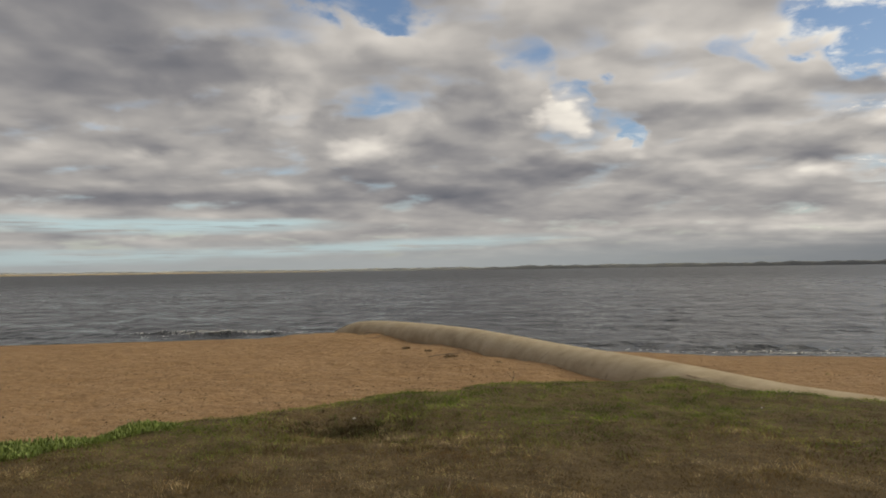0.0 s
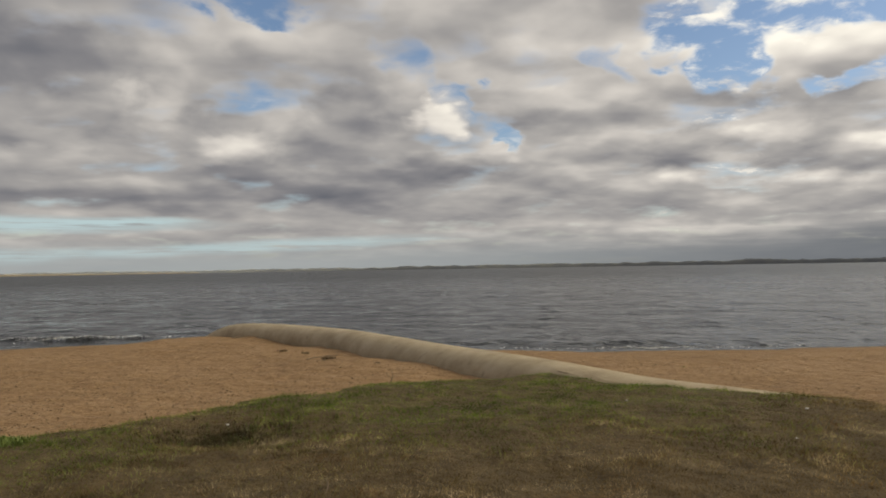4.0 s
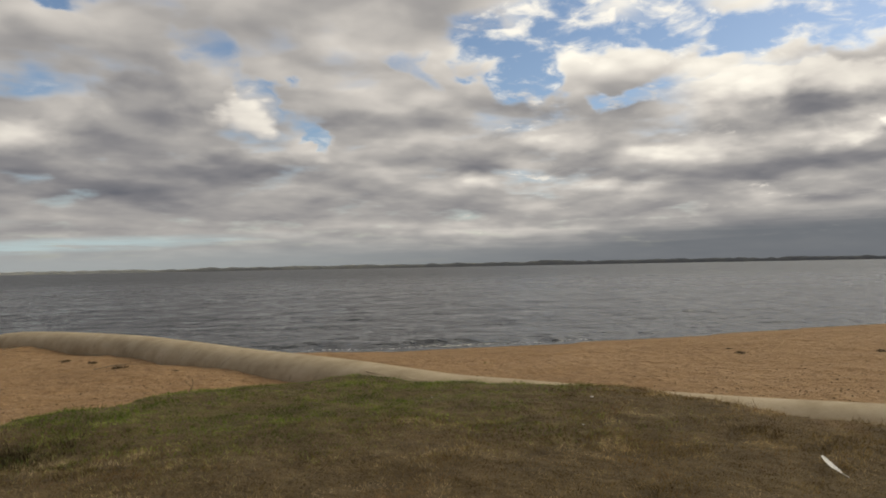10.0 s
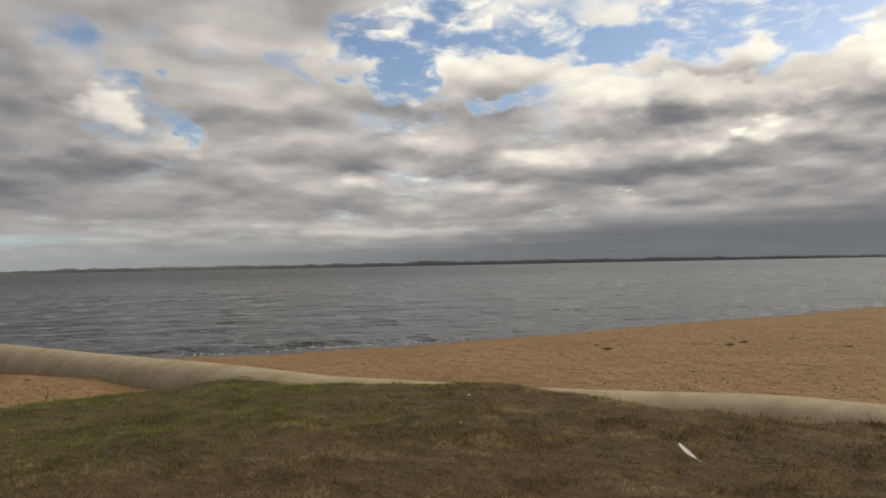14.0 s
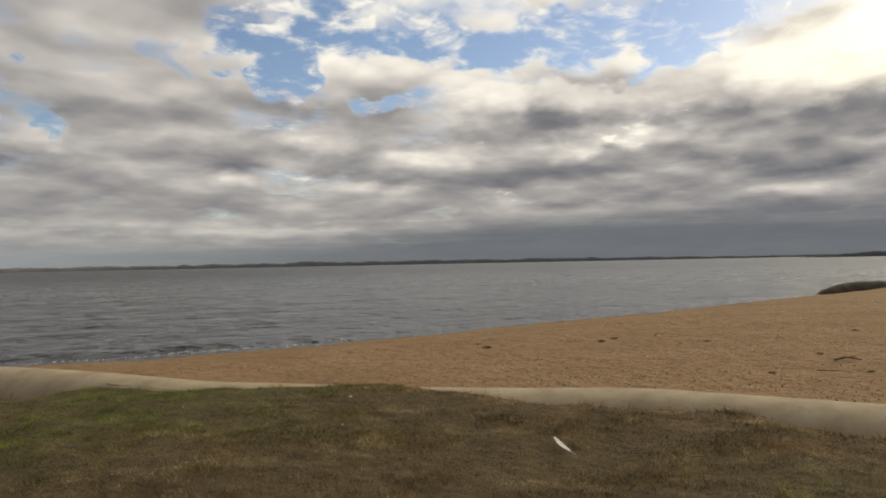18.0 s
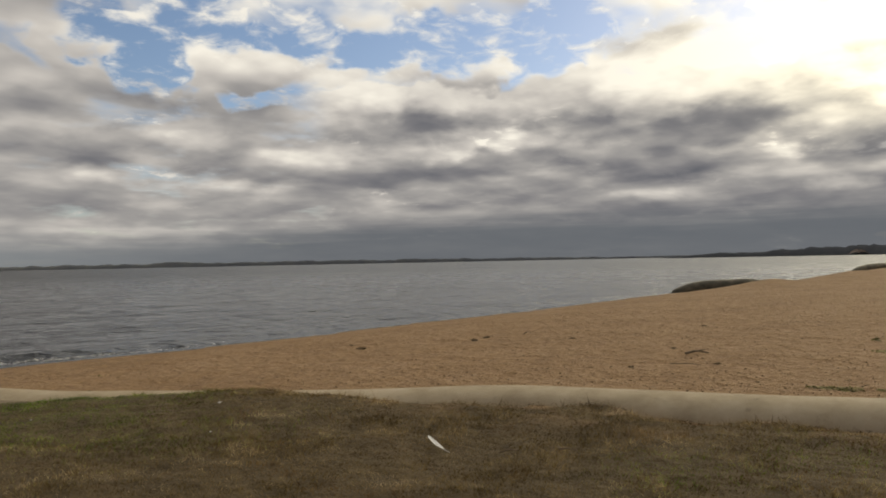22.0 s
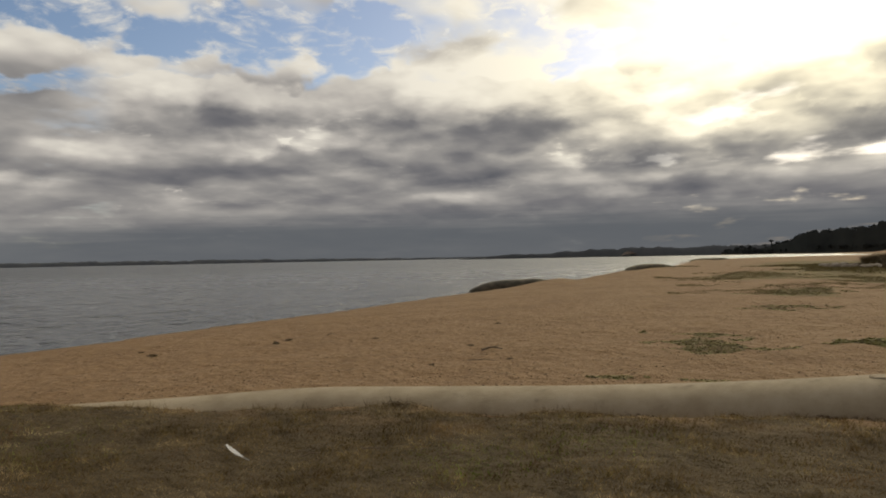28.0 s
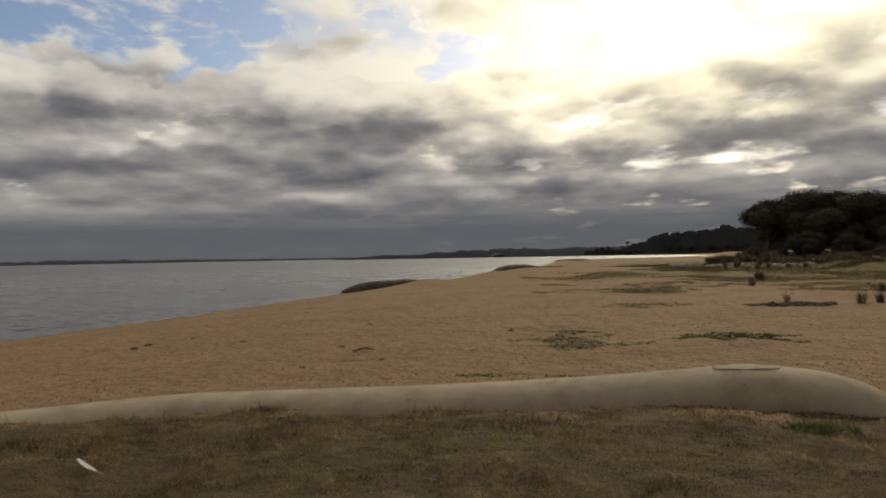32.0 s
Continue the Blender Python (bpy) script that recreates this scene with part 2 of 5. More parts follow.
# height of the heaped bank's crest by bearing, in parts of 20 degrees
CREST = [(p / 130, (h / 20, h / 20, h / 20)) for p, h in ((36, 12.0), (44, 13.4), (48, 14.6), (51.5, 14.3), (54.5, 13.0), (57, 13.0), (60, 13.9), (64.5, 14.6), (68, 13.8), (72, 14.2), (78, 13.9), (88, 13.5), (100, 12.0), (118, 10.0))]
HEAPS = [(9.3, 11.7, 4.6, 3.4, -30, 0.8), (33.8, 10.0, 4.0, 2.0, 0, 0.5)]
GAPS = [(1.0, -6.2, 19.9, 5.4, 1.5, -8), (0.36, 6.5, 16.5, 3.4, 1.8, -50), (0.9, 10.8, 13.7, 2.4, 1.3, -35), (0.9, 14.8, 10.2, 1.9, 0.9, -35), (0.3, -5.8, 12.9, 4.0, 1.1, 0), (0.35, -24.8, 10.9, 2.2, 0.6, 0),
        (1.2, 30.2, 15.2, 4.2, 2.2, -35), (0.8, 41.7, 13.0, 3.1, 1.2, 10), (0.8, 48.1, 15.8, 2.7, 1.2, 0), (0.7, 39.6, 16.9, 7.1, 1.1, 0), (0.6, -4.5, 18.5, 1.8, 0.9, 0)]
GAPS_EAST = [(0.45, 44.0, 17.6, 17.0, 3.0, 0), (0.9, 37.5, 12.7, 2.0, 1.0, -20), (0.6, 49.1, 16.2, 4.0, 1.3, 10), (1.5, 61.7, 16.1, 3.6, 2.7, 20), (0.9, 80.2, 15.7, 2.7, 1.2, 0), (0.8, 77.5, 14.4, 2.2, 0.9, 0), (0.7, 52.7, 17.8, 4.0, 1.3, 0),
             (0.7, 53.9, 15.7, 2.7, 1.3, 0), (0.7, 81.4, 14.6, 2.0, 0.8, 0), (0.5, 23.4, 15.2, 2.7, 1.0, -30), (0.5, 70.0, 18.5, 8.0, 2.0, 0)]
# patches that the light comes through, and bellies that it does not
LIGHTS = [(0.3, -5.9, 9.8, 2.7, 1.3, 0), (0.2, -12.0, 11.9, 2.7, 2.0, 30), (0.18, -21.0, 8.1, 7.1, 1.2, -4), (0.16, -6.2, 17.8, 6.7, 1.5, -10), (0.2, 21.1, 16.2, 8.0, 3.3, 0), (0.18, 14.4, 8.9, 2.2, 0.6, 0), (0.12, -22.9, 13.6, 3.1, 1.3, 0),
          (0.16, 23.3, 11.6, 5.4, 2.2, 0), (0.2, 34.0, 9.9, 3.3, 1.5, 0), (0.2, 48.4, 14.0, 5.8, 2.5, 15), (0.2, 34.9, 13.0, 2.7, 1.3, 0), (0.24, 28.0, 7.0, 2.0, 0.6, 0), (0.27, 37.7, 6.0, 2.2, 0.5, 0), (0.25, 29.9, 2.7, 5.8, 0.4, 0)]
LIGHTS_EAST = [(0.2, 43.0, 8.4, 2.9, 1.0, 0), (0.2, 46.8, 13.4, 4.0, 2.0, 0), (0.36, 66.1, 13.1, 4.9, 2.0, 5), (0.38, 73.6, 12.9, 5.8, 2.2, 0), (0.26, 54.9, 8.8, 4.8, 0.6, 0), (0.25, 59.5, 10.5, 2.7, 1.3, 0),
               (0.26, 78.9, 7.7, 1.8, 0.8, 0), (0.26, 81.8, 5.0, 1.6, 0.5, 0), (0.22, 68.8, 4.7, 1.5, 0.5, 0), (0.2, 90.0, 4.4, 1.4, 0.5, 0), (0.2, 93.8, 6.0, 3.6, 0.6, 0), (0.1, 101.4, 6.3, 4.2, 0.7, 0), (0.26, 87.0, 9.8, 8.0, 1.4, 0), (0.24, 84.6, 6.1, 2.4, 0.6, 0)]
# the first row lies above the view, added to brighten the water
LIGHTS_WIDE = [(0.25, 80.0, 31.0, 55.0, 9.0, 0), (0.14, 72.0, 17.5, 7.0, 2.4, 0), (0.1, 58.0, 20.5, 26.0, 3.5, 0), (0.26, 90.0, 14.0, 18.0, 5.0, 0)]
SHADES = [(0.34, -27.4, 15.4, 11.6, 4.9, 0), (0.22, -7.2, 11.3, 3.6, 1.2, 0), (0.32, 2.0, 12.0, 3.3, 2.7, 20), (0.28, 9.7, 8.1, 6.7, 1.0, 0), (0.2, -20.6, 9.9, 5.4, 0.8, 0), (0.3, 27.4, 8.5, 3.1, 1.5, 0), (0.2, -26.3, 5.6, 13.4, 0.6, 0),
          (0.2, -3.7, 5.9, 11.6, 0.7, 0), (0.3, -18.6, 14.7, 6.7, 2.2, 0), (0.2, 45.0, 6.7, 4.5, 0.9, 0), (0.22, 21.2, 11.2, 7.1, 1.2, 0), (0.2, 6.7, 7.0, 11.2, 0.9, 0), (0.15, 14.0, 5.0, 24.0, 1.4, 0)]
SHADES_EAST = [(0.42, 52.2, 10.9, 4.5, 1.1, 0), (0.42, 64.0, 9.9, 4.0, 1.1, 0), (0.46, 72.8, 9.2, 5.4, 1.2, 10), (0.36, 55.0, 7.3, 7.4, 1.2, 0), (0.3, 70.0, 6.8, 7.0, 0.9, 0), (0.36, 83.3, 6.8, 3.4, 0.9, 0), (0.36, 91.2, 8.8, 3.1, 1.2, 10),
               (0.3, 86.6, 5.4, 5.4, 0.6, 0), (0.34, 99.6, 13.6, 3.6, 1.9, -20), (0.2, 106.3, 14.8, 4.0, 1.8, 0), (0.4, 102.9, 8.6, 4.9, 1.0, 0), (0.3, 108.6, 7.0, 3.1, 1.0, 0), (0.25, 64.0, 5.8, 9.0, 0.6, 0)]
# rows overhead and behind: unseen dark sky, added to dim ground and tube
SHADES_WIDE = [(0.22, 0.0, 72.0, 400.0, 30.0, 0), (0.14, -10.0, 6.5, 24.0, 3.0, 0), (0.45, -125.0, 25.0, 55.0, 40.0, 0), (0.3, -20.0, 34.0, 45.0, 11.0, 0), (0.45, 172.0, 25.0, 38.0, 40.0, 0), (0.22, 95.0, 3.5, 40.0, 2.4, 0), (0.12, 60.0, 3.5, 25.0, 2.6, 0)]
BANDS = [(0.95, -23.0, 3.5, 13.0, 0.6, 0), (0.6, -13.3, 3.8, 4.5, 0.3, 0), (0.75, -5.0, 1.9, 15.0, 0.45, 2), (0.6, -28.0, 1.2, 11.6, 0.6, 1)]
build_sky()

sun = new("sun", bpy.data.lights.new("sun", "SUN"))
sun.data.energy, sun.data.angle, sun.data.color = 0.5, radians(14), (1.0, 0.9, 0.74)
sun.matrix_world = look((math.sin(radians(SUN_AZ)) * 50, math.cos(radians(SUN_AZ)) * 50, math.tan(radians(SUN_EL)) * 50), (0, 0, 0))


# ---- lie of the land: plain functions of the plan ----
# terrain
WATER = -1.0
SHORE_X = [-3000, -400, -60, -16, -8.5, -5, -2, 2, 6, 8, 12.5, 17, 26, 31, 43, 51, 54, 62, 80, 100, 115, 119, 135, 180, 235, 290, 350, 362, 600, 5000]
SHORE_Y = [-200, 10, 26, 27.2, 28.3, 28.3, 26.5, 23.6, 22.4, 21.5, 20.6, 20.1, 19.7, 19.1, 18.8, 18.4, 14.6, 14.8, 15.6, 15.8, 15.2, 11, 11.2, 11.6, 11, 10, -25, -75, -95, -300]
EDGE_A = [-180, -120, -80, -50, -35, -31.4, -24.5, -20.7, -16.7, -12.6, -7.4, -3.9, 0, 7.6, 13.6, 17.8, 21.7, 25.4, 31.5, 40, 48, 53, 57.6, 61.8, 65, 70, 77, 84, 91, 96, 100, 104, 110, 118, 128, 150, 180]
EDGE_R = [60, 40, 14, 9, 8.2, 8.2, 8.3, 8.7, 8.8, 9.3, 9.8, 10.3, 10.5, 11.4, 11.6, 12.0, 11.0, 10.8, 10.5, 10.1, 9.0, 8.8, 8.6, 8.4, 8.1, 8.0, 7.95, 8.2, 8.3, 8.4, 8.2, 8.2, 8.0, 7.7, 8, 40, 60]


def value_noise(x, y, seed=0):
    xi, yi = np.floor(x).astype(np.int64), np.floor(y).astype(np.int64)
    fx, fy = x - xi, y - yi
    fx, fy = fx * fx * (3 - 2 * fx), fy * fy * (3 - 2 * fy)

    def h(a, b):
        q = (a * 374761393 + b * 668265263 + seed * 974634777) & 0xFFFFFFFF
        q = ((q ^ (q >> 13)) * 1274126177) & 0xFFFFFFFF
        return ((q ^ (q >> 16)) & 0xFFFF) / 65535.0
    top = h(xi, yi) * (1 - fx) + h(xi + 1, yi) * fx
    bot = h(xi, yi + 1) * (1 - fx) + h(xi + 1, yi + 1) * fx
    return top * (1 - fy) + bot * fy - 0.5


def rough_noise(x, y, size, octaves=4, seed=0, gain=0.5):
    out, a, k = 0.0, 1.0, 1.0 / size
    for i in range(octaves):
        out = out + a * value_noise(x * k, y * k, seed + i)
        a, k = a * gain, k * 2.03
    return out


def step(v, lo, hi):
    q = np.clip((v - lo) / (hi - lo), 0, 1)
    return q * q * (3 - 2 * q)


def grass_cover(x, y):
    r, a = np.hypot(x, y), np.degrees(np.arctan2(x, y))
    edge = np.interp(a, EDGE_A, EDGE_R)
    return step(edge - r + (0.5 + 0.35 * step(a, 52, 68)) * rough_noise(x, y, 0.9, 4, 3, 0.6), -0.22, 0.22), edge - r


def up_beach(x, y):
    return np.interp(x, SHORE_X, SHORE_Y) + 0.35 * rough_noise(x, y * 0.3, 4.0, 3, 9) - y


def terrain(x, y):
    x, y = np.asarray(x, float), np.asarray(y, float)
    s = up_beach(x, y)
    sand = np.interp(s, [-200, -12, 0, 6, 16, 40, 75, 140, 400], [-5, -2.0, WATER, -0.56, -0.24, -0.02, 0.35, 0.8, 3.0])
    sand = sand + 0.03 * rough_noise(x, y, 2.2, 4, 21) * step(s, 0.5, 3)
    # low dunes on the back of the beach
    for dx, dy, wide, deep, high in DUNES:
        sand = sand + high * np.exp(-((x - dx) / wide) ** 2 - ((y - dy) / deep) ** 2) * (1 + 0.5 * rough_noise(x, y, 3.0, 3, 33))
    sand = sand + 1.3 * step(x + 2.0 * rough_noise(x, y, 9.0, 3, 71), 87, 106) * step(-y - 0.165 * x, 0, 5)
    cover, inside = grass_cover(x, y)
    r = np.hypot(x, y)
    sand = sand + 0.06 * rough_noise(x, y * 1.3, 0.75, 3, 27) * step(s, 0.8, 3) * step(60 - r, 0, 30)
    lawn = -0.05 * np.minimum(r / 9.0, 1.6) ** 2 + 0.07 * rough_noise(x, y, 2.5, 3, 5) * step(r, 1.5, 3) - 0.05 * step(-inside, -0.8, 0.3)
    lawn = lawn + 0.035 * rough_noise(x, y, 0.45, 3, 6)
    for hx, hy, wide, deep in HOLLOWS:
        lawn = lawn - deep * np.exp(-((x - hx) ** 2 + (y - hy) ** 2) / wide ** 2)
    return sand * (1 - cover) + lawn * cover


DUNES = [(1.4, 14.8, 2.3, 2.0, 0.13), (52.4, 13.6, 2.5, 2.2, 0.3), (-2.6, 24.6, 2.6, 2.6, 0.42), (0.2, 20.0, 1.6, 2.5, 0.14), (54.5, 12.0, 3.5, 3.0, 0.35), (68, 9, 15, 4, 0.52), (97, 8, 20, 4, 0.42), (123, 6.5, 5, 3.0, 0.5), (224, 8, 12, 5, 0.55), (82, -35, 11, 5, 1.6), (62, -2.2, 6, 3.2, 0.27), (63, -21.5, 5, 3.5, 0.9), (90, -3, 22, 7, 0.2), (44, -5, 6, 3, 0.18), (60, -14, 16, 6, 0.15)]
HOLLOWS = [(-1.05, 7.8, 0.7, 0.16), (5.9, 7.5, 0.9, -0.05)]
# end terrain


# ---- mesh helpers ----
def mesh_of(name, verts, faces, mat=None, smooth_faces=True):
    """A mesh from arrays; faces all have the same count of corners."""
    me = bpy.data.meshes.new(name)
    verts, faces = np.asarray(verts, np.float32), np.asarray(faces, np.int32)
    n, k = faces.shape
    me.vertices.add(len(verts))
    me.vertices.foreach_set("co", verts.ravel())
    me.loops.add(n * k)
    me.loops.foreach_set("vertex_index", faces.ravel())
    me.polygons.add(n)
    me.polygons.foreach_set("loop_start", np.arange(n, dtype=np.int32) * k)
    me.polygons.foreach_set("loop_total", np.full(n, k, np.int32))
    me.polygons.foreach_set("use_smooth", np.full(n, smooth_faces))
    me.update(calc_edges=True)
    if mat:
        me.materials.append(mat)
    return me


def sheet(rows, cols, wrap=False):
    """Quads of a grid of rows x cols points."""
    i, j = np.meshgrid(np.arange(rows - 1), np.arange(cols if wrap else cols - 1), indexing="ij")
    j2 = (j + 1) % cols
    return np.stack([i * cols + j, i * cols + j2, (i + 1) * cols + j2, (i + 1) * cols + j], -1).reshape(-1, 4)


def part(name, me, parent, label="", kind=""):
    ob = new(name, me)
    ob.parent = parent
    return tagged(ob, label, kind=kind)


def paint(me, name, values):
    """A colour for each point of a mesh, read by its material: which cover grows or lies there."""
    c = np.ones((len(me.vertices), 4), np.float32)
    c[:, :values.shape[1]] = values
    me.color_attributes.new(name, "FLOAT_COLOR", "POINT").data.foreach_set("color", c.ravel())


# ---- materials ----
def make_ground():
    m, nt, b = material("sand and turf", 0.92, 0.2)
    p = place_of(nt)
    cov = nt.nodes.new("ShaderNodeSeparateColor")
    nt.links.new(attribute(nt, "cover").outputs["Color"], cov.inputs[0])
    turf, wet, dune = cov.outputs
    big, mid, fine = fuzz(nt, p, 0.35, 5), fuzz(nt, p, 3.0, 6, 0.6), fuzz(nt, p, 60.0, 5, 0.7)
    grain = cells(nt, p, 45.0)
    sand = ramp(nt, add(nt, mul(nt, mid, 0.55), mul(nt, big, 0.45)), [(0.3, (0.21, 0.127, 0.063)), (0.5, (0.3, 0.187, 0.093)), (0.7, (0.36, 0.238, 0.136))])
    sand = mix(nt, mul(nt, smooth(nt, fine, 0.55, 0.75), 0.5), sand, (0.44, 0.34, 0.22))
    sand = mix(nt, mul(nt, smooth(nt, fuzz(nt, p, 22.0, 4, 0.7), 0.62, 0.75), 0.55), sand, (0.2, 0.125, 0.065))
    sand = mix(nt, mul(nt, smooth(nt, fuzz(nt, p, 7.0, 4, 0.6), 0.52, 0.68), 0.45), sand, (0.18, 0.1, 0.048))
    sand = mix(nt, mul(nt, smooth(nt, fuzz(nt, mapping(nt, p, (3, 7, 0)), 9.0, 3, 0.6), 0.54, 0.7), 0.4), sand, (0.41, 0.29, 0.175))
    sand = mix(nt, mul(nt, wet, 0.75), sand, (0.155, 0.10, 0.055))
    scrub = ramp(nt, add(nt, mul(nt, fuzz(nt, p, 1.2, 6, 0.65), 0.7), mul(nt, fine, 0.3)), [(0.3, (0.095, 0.078, 0.024)), (0.5, (0.18, 0.14, 0.05)), (0.7, (0.32, 0.22, 0.1))])
    thatch = ramp(nt, add(nt, mul(nt, fuzz(nt, p, 2.2, 6, 0.65), 0.6), mul(nt, fine, 0.4)), [(0.3, (0.06, 0.043, 0.02)), (0.55, (0.118, 0.084, 0.04)), (0.75, (0.205, 0.15, 0.075))])
    ragged = math_(nt, "SUBTRACT", add(nt, mul(nt, fuzz(nt, p, 0.8, 6, 0.65), 0.5), mul(nt, fuzz(nt, p, 0.2, 5, 0.65), 0.5)), 0.5)
    grown = add(nt, dune, mul(nt, mul(nt, ragged, 2.4), smooth(nt, dune, 0.02, 0.2)))
    c = mix(nt, mul(nt, smooth(nt, grown, 0.15, 0.55), 0.92), sand, scrub)
    c = mix(nt, turf, c, thatch)
    nt.links.new(c, b.inputs["Base Color"])
    dents = add(nt, fuzz(nt, p, 2.6, 3, 0.5), mul(nt, fuzz(nt, p, 8.0, 3, 0.55), 0.45))
    n = relief(nt, dents, 0.13)
    n = relief(nt, add(nt, fine, mul(nt, grain, 0.6)), 0.012, 1.0, n)
    nt.links.new(n, b.inputs["Normal"])
    nt.links.new(smooth(nt, wet, 0.2, 1.0, 0.92, 0.45), b.inputs["Roughness"])
    return m


def make_grass():
    m, nt, b = material("grass blades", 0.75, 0.25)
    p, r = place_of(nt), per_piece(nt)
    lush = attribute(nt, "lush").outputs["Fac"]
    patch = add(nt, mul(nt, fuzz(nt, p, 0.9, 4, 0.6), 1.1), mul(nt, fuzz(nt, p, 3.6, 4, 0.6), 1.25), mul(nt, fuzz(nt, p, 13.0, 3, 0.6), 0.3), -0.86, mul(nt, math_(nt, "SUBTRACT", r, 0.5), 0.4))
    straw = mul(nt, smooth(nt, fuzz(nt, p, 6.5, 4, 0.6), 0.55, 0.72), 0.7)
    dry = ramp(nt, add(nt, patch, mul(nt, straw, 0.22)), [(0.2, (0.1, 0.068, 0.03)), (0.42, (0.22, 0.158, 0.073)), (0.58, (0.36, 0.268, 0.137)), (0.78, (0.66, 0.52, 0.34))])
    dry = mix(nt, mul(nt, smooth(nt, fuzz(nt, p, 1.5, 4, 0.6), 0.5, 0.66), 0.7), dry, (0.23, 0.135, 0.065))
    green = ramp(nt, patch, [(0.22, (0.095, 0.14, 0.022)), (0.5, (0.18, 0.255, 0.04)), (0.78, (0.36, 0.39, 0.1))])
    dry = mix(nt, attribute(nt, "rust").outputs["Fac"], dry, mix(nt, 1.0, dry, (0.8, 0.76, 0.62), "MULTIPLY"))
    k = smooth(nt, add(nt, lush, mul(nt, math_(nt, "SUBTRACT", r, 0.5), 0.7)), 0.3, 0.7)
    both = mix(nt, k, dry, green)
    shade = smooth(nt, add(nt, mul(nt, fuzz(nt, p, 1.1, 4, 0.6), 0.7), mul(nt, fuzz(nt, p, 4.5, 3, 0.6), 0.3)), 0.36, 0.64, 0.6, 1.2)
    colour = mix(nt, 1.0, both, xyz(nt, shade, shade, shade), "MULTIPLY")
    nt.links.new(colour, b.inputs["Base Color"])
    thin = nt.nodes.new("ShaderNodeBsdfTranslucent")
    nt.links.new(colour, thin.inputs["Color"])
    half = nt.nodes.new("ShaderNodeMixShader")
    half.inputs[0].default_value = 0.5
    nt.links.new(b.outputs[0], half.inputs[1])
    nt.links.new(thin.outputs[0], half.inputs[2])
    nt.links.new(half.outputs[0], nt.nodes["Material Output"].inputs["Surface"])
    return m


def make_water():
    m, nt, b = material("lake water", 0.1, 0.5)
    b.inputs["IOR"].default_value = 1.42
    p = place_of(nt)
    silt = fuzz(nt, p, 0.05, 3)
    nt.links.new(ramp(nt, silt, [(0.3, (0.028, 0.033, 0.038)), (0.7, (0.044, 0.047, 0.05))]), b.inputs["Base Color"])
    swell = fuzz(nt, mapping(nt, p, scale=(0.8, 1.0, 1)), 0.32, 3, 0.5)
    wavelet = fuzz(nt, mapping(nt, p, (3, 1, 0), (0, 0, 0.25), (0.8, 1.1, 1)), 1.15, 3, 0.52)
    chop = fuzz(nt, p, 3.2, 3, 0.55)
    far = nt.nodes.new("ShaderNodeVectorMath")
    far.operation = "LENGTH"
    nt.links.new(p, far.inputs[0])
    gust = fuzz(nt, mapping(nt, p, scale=(1.0, 1.0, 1)), 0.2, 9, 0.8)
    nt.links.new(add(nt, smooth(nt, far.outputs["Value"], 25.0, 260.0, 0.16, 0.36), smooth(nt, gust, 0.38, 0.62, -0.05, 0.1)), b.inputs["Roughness"])
    n = relief(nt, fuzz(nt, mapping(nt, p, scale=(0.7, 1.0, 1)), 0.07, 5, 0.55), 2.2)
    n = relief(nt, swell, 0.8, 1.0, n)
    n = relief(nt, wavelet, 0.5, 1.0, n)
    n = relief(nt, chop, 0.14, 1.0, n)
    nt.links.new(n, b.inputs["Normal"])
    return m


def make_textile(name, wet):
    m, nt, b = material(name, 0.85, 0.25)
    p = place_of(nt)
    stain, weave = fuzz(nt, p, 1.6, 6, 0.65), fuzz(nt, p, 120.0, 3, 0.6)
    if wet:
        c = ramp(nt, stain, [(0.3, (0.05, 0.05, 0.036)), (0.5, (0.12, 0.105, 0.075)), (0.72, (0.24, 0.195, 0.13))])
    else:
        c = ramp(nt, add(nt, mul(nt, stain, 0.75), mul(nt, weave, 0.25)), [(0.3, (0.28, 0.22, 0.137)), (0.5, (0.425, 0.345, 0.23)), (0.72, (0.53, 0.445, 0.32))])
        c = mix(nt, mul(nt, smooth(nt, fuzz(nt, mapping(nt, p, scale=(1, 1, 0.5)), 4.0, 6, 0.7), 0.58, 0.74), 0.6), c, (0.16, 0.13, 0.09))
    nt.links.new(c, b.inputs["Base Color"])
    n = relief(nt, fuzz(nt, p, 2.5, 4, 0.5), 0.008)
    nt.links.new(relief(nt, weave, 0.004, 1.0, n), b.inputs["Normal"])
    return m


def make_plain(name, stops, scale=3.0, rough=0.85, bump=0.01, pieces=0.0, spec=0.2):
    m, nt, b = material(name, rough, spec)
    p = place_of(nt)
    f = fuzz(nt, p, scale, 6, 0.65)
    if pieces:
        f = add(nt, mul(nt, f, 1.0 - pieces), mul(nt, per_piece(nt), pieces))
    nt.links.new(ramp(nt, f, stops), b.inputs["Base Color"])
    if bump:
        nt.links.new(relief(nt, fuzz(nt, p, scale * 4, 5, 0.6), bump), b.inputs["Normal"])
    return m


GROUND, GRASS, LAKE = make_ground(), make_grass(), make_water()
TEXTILE, WET_TEXTILE = make_textile("sand-filled textile", False), make_textile("wet textile", True)
LEAF = make_plain("dark leaves", [(0.3, (0.05, 0.052, 0.034)), (0.6, (0.09, 0.086, 0.056)), (0.8, (0.13, 0.12, 0.078))], 1.2, 0.9, 0, 0.5, 0.02)
# distance haze is put into these three base colours: greyed and lifted
HILL = make_plain("shaded wood", [(0.3, (0.05, 0.054, 0.052)), (0.7, (0.09, 0.094, 0.084))], 0.05, 1.0, 0, 0.4, 0.0)
HAZY_LEAF = make_plain("hazy far woods", [(0.3, (0.17, 0.18, 0.19)), (0.7, (0.24, 0.245, 0.24))], 0.05, 1.0, 0, 0.4, 0.0)
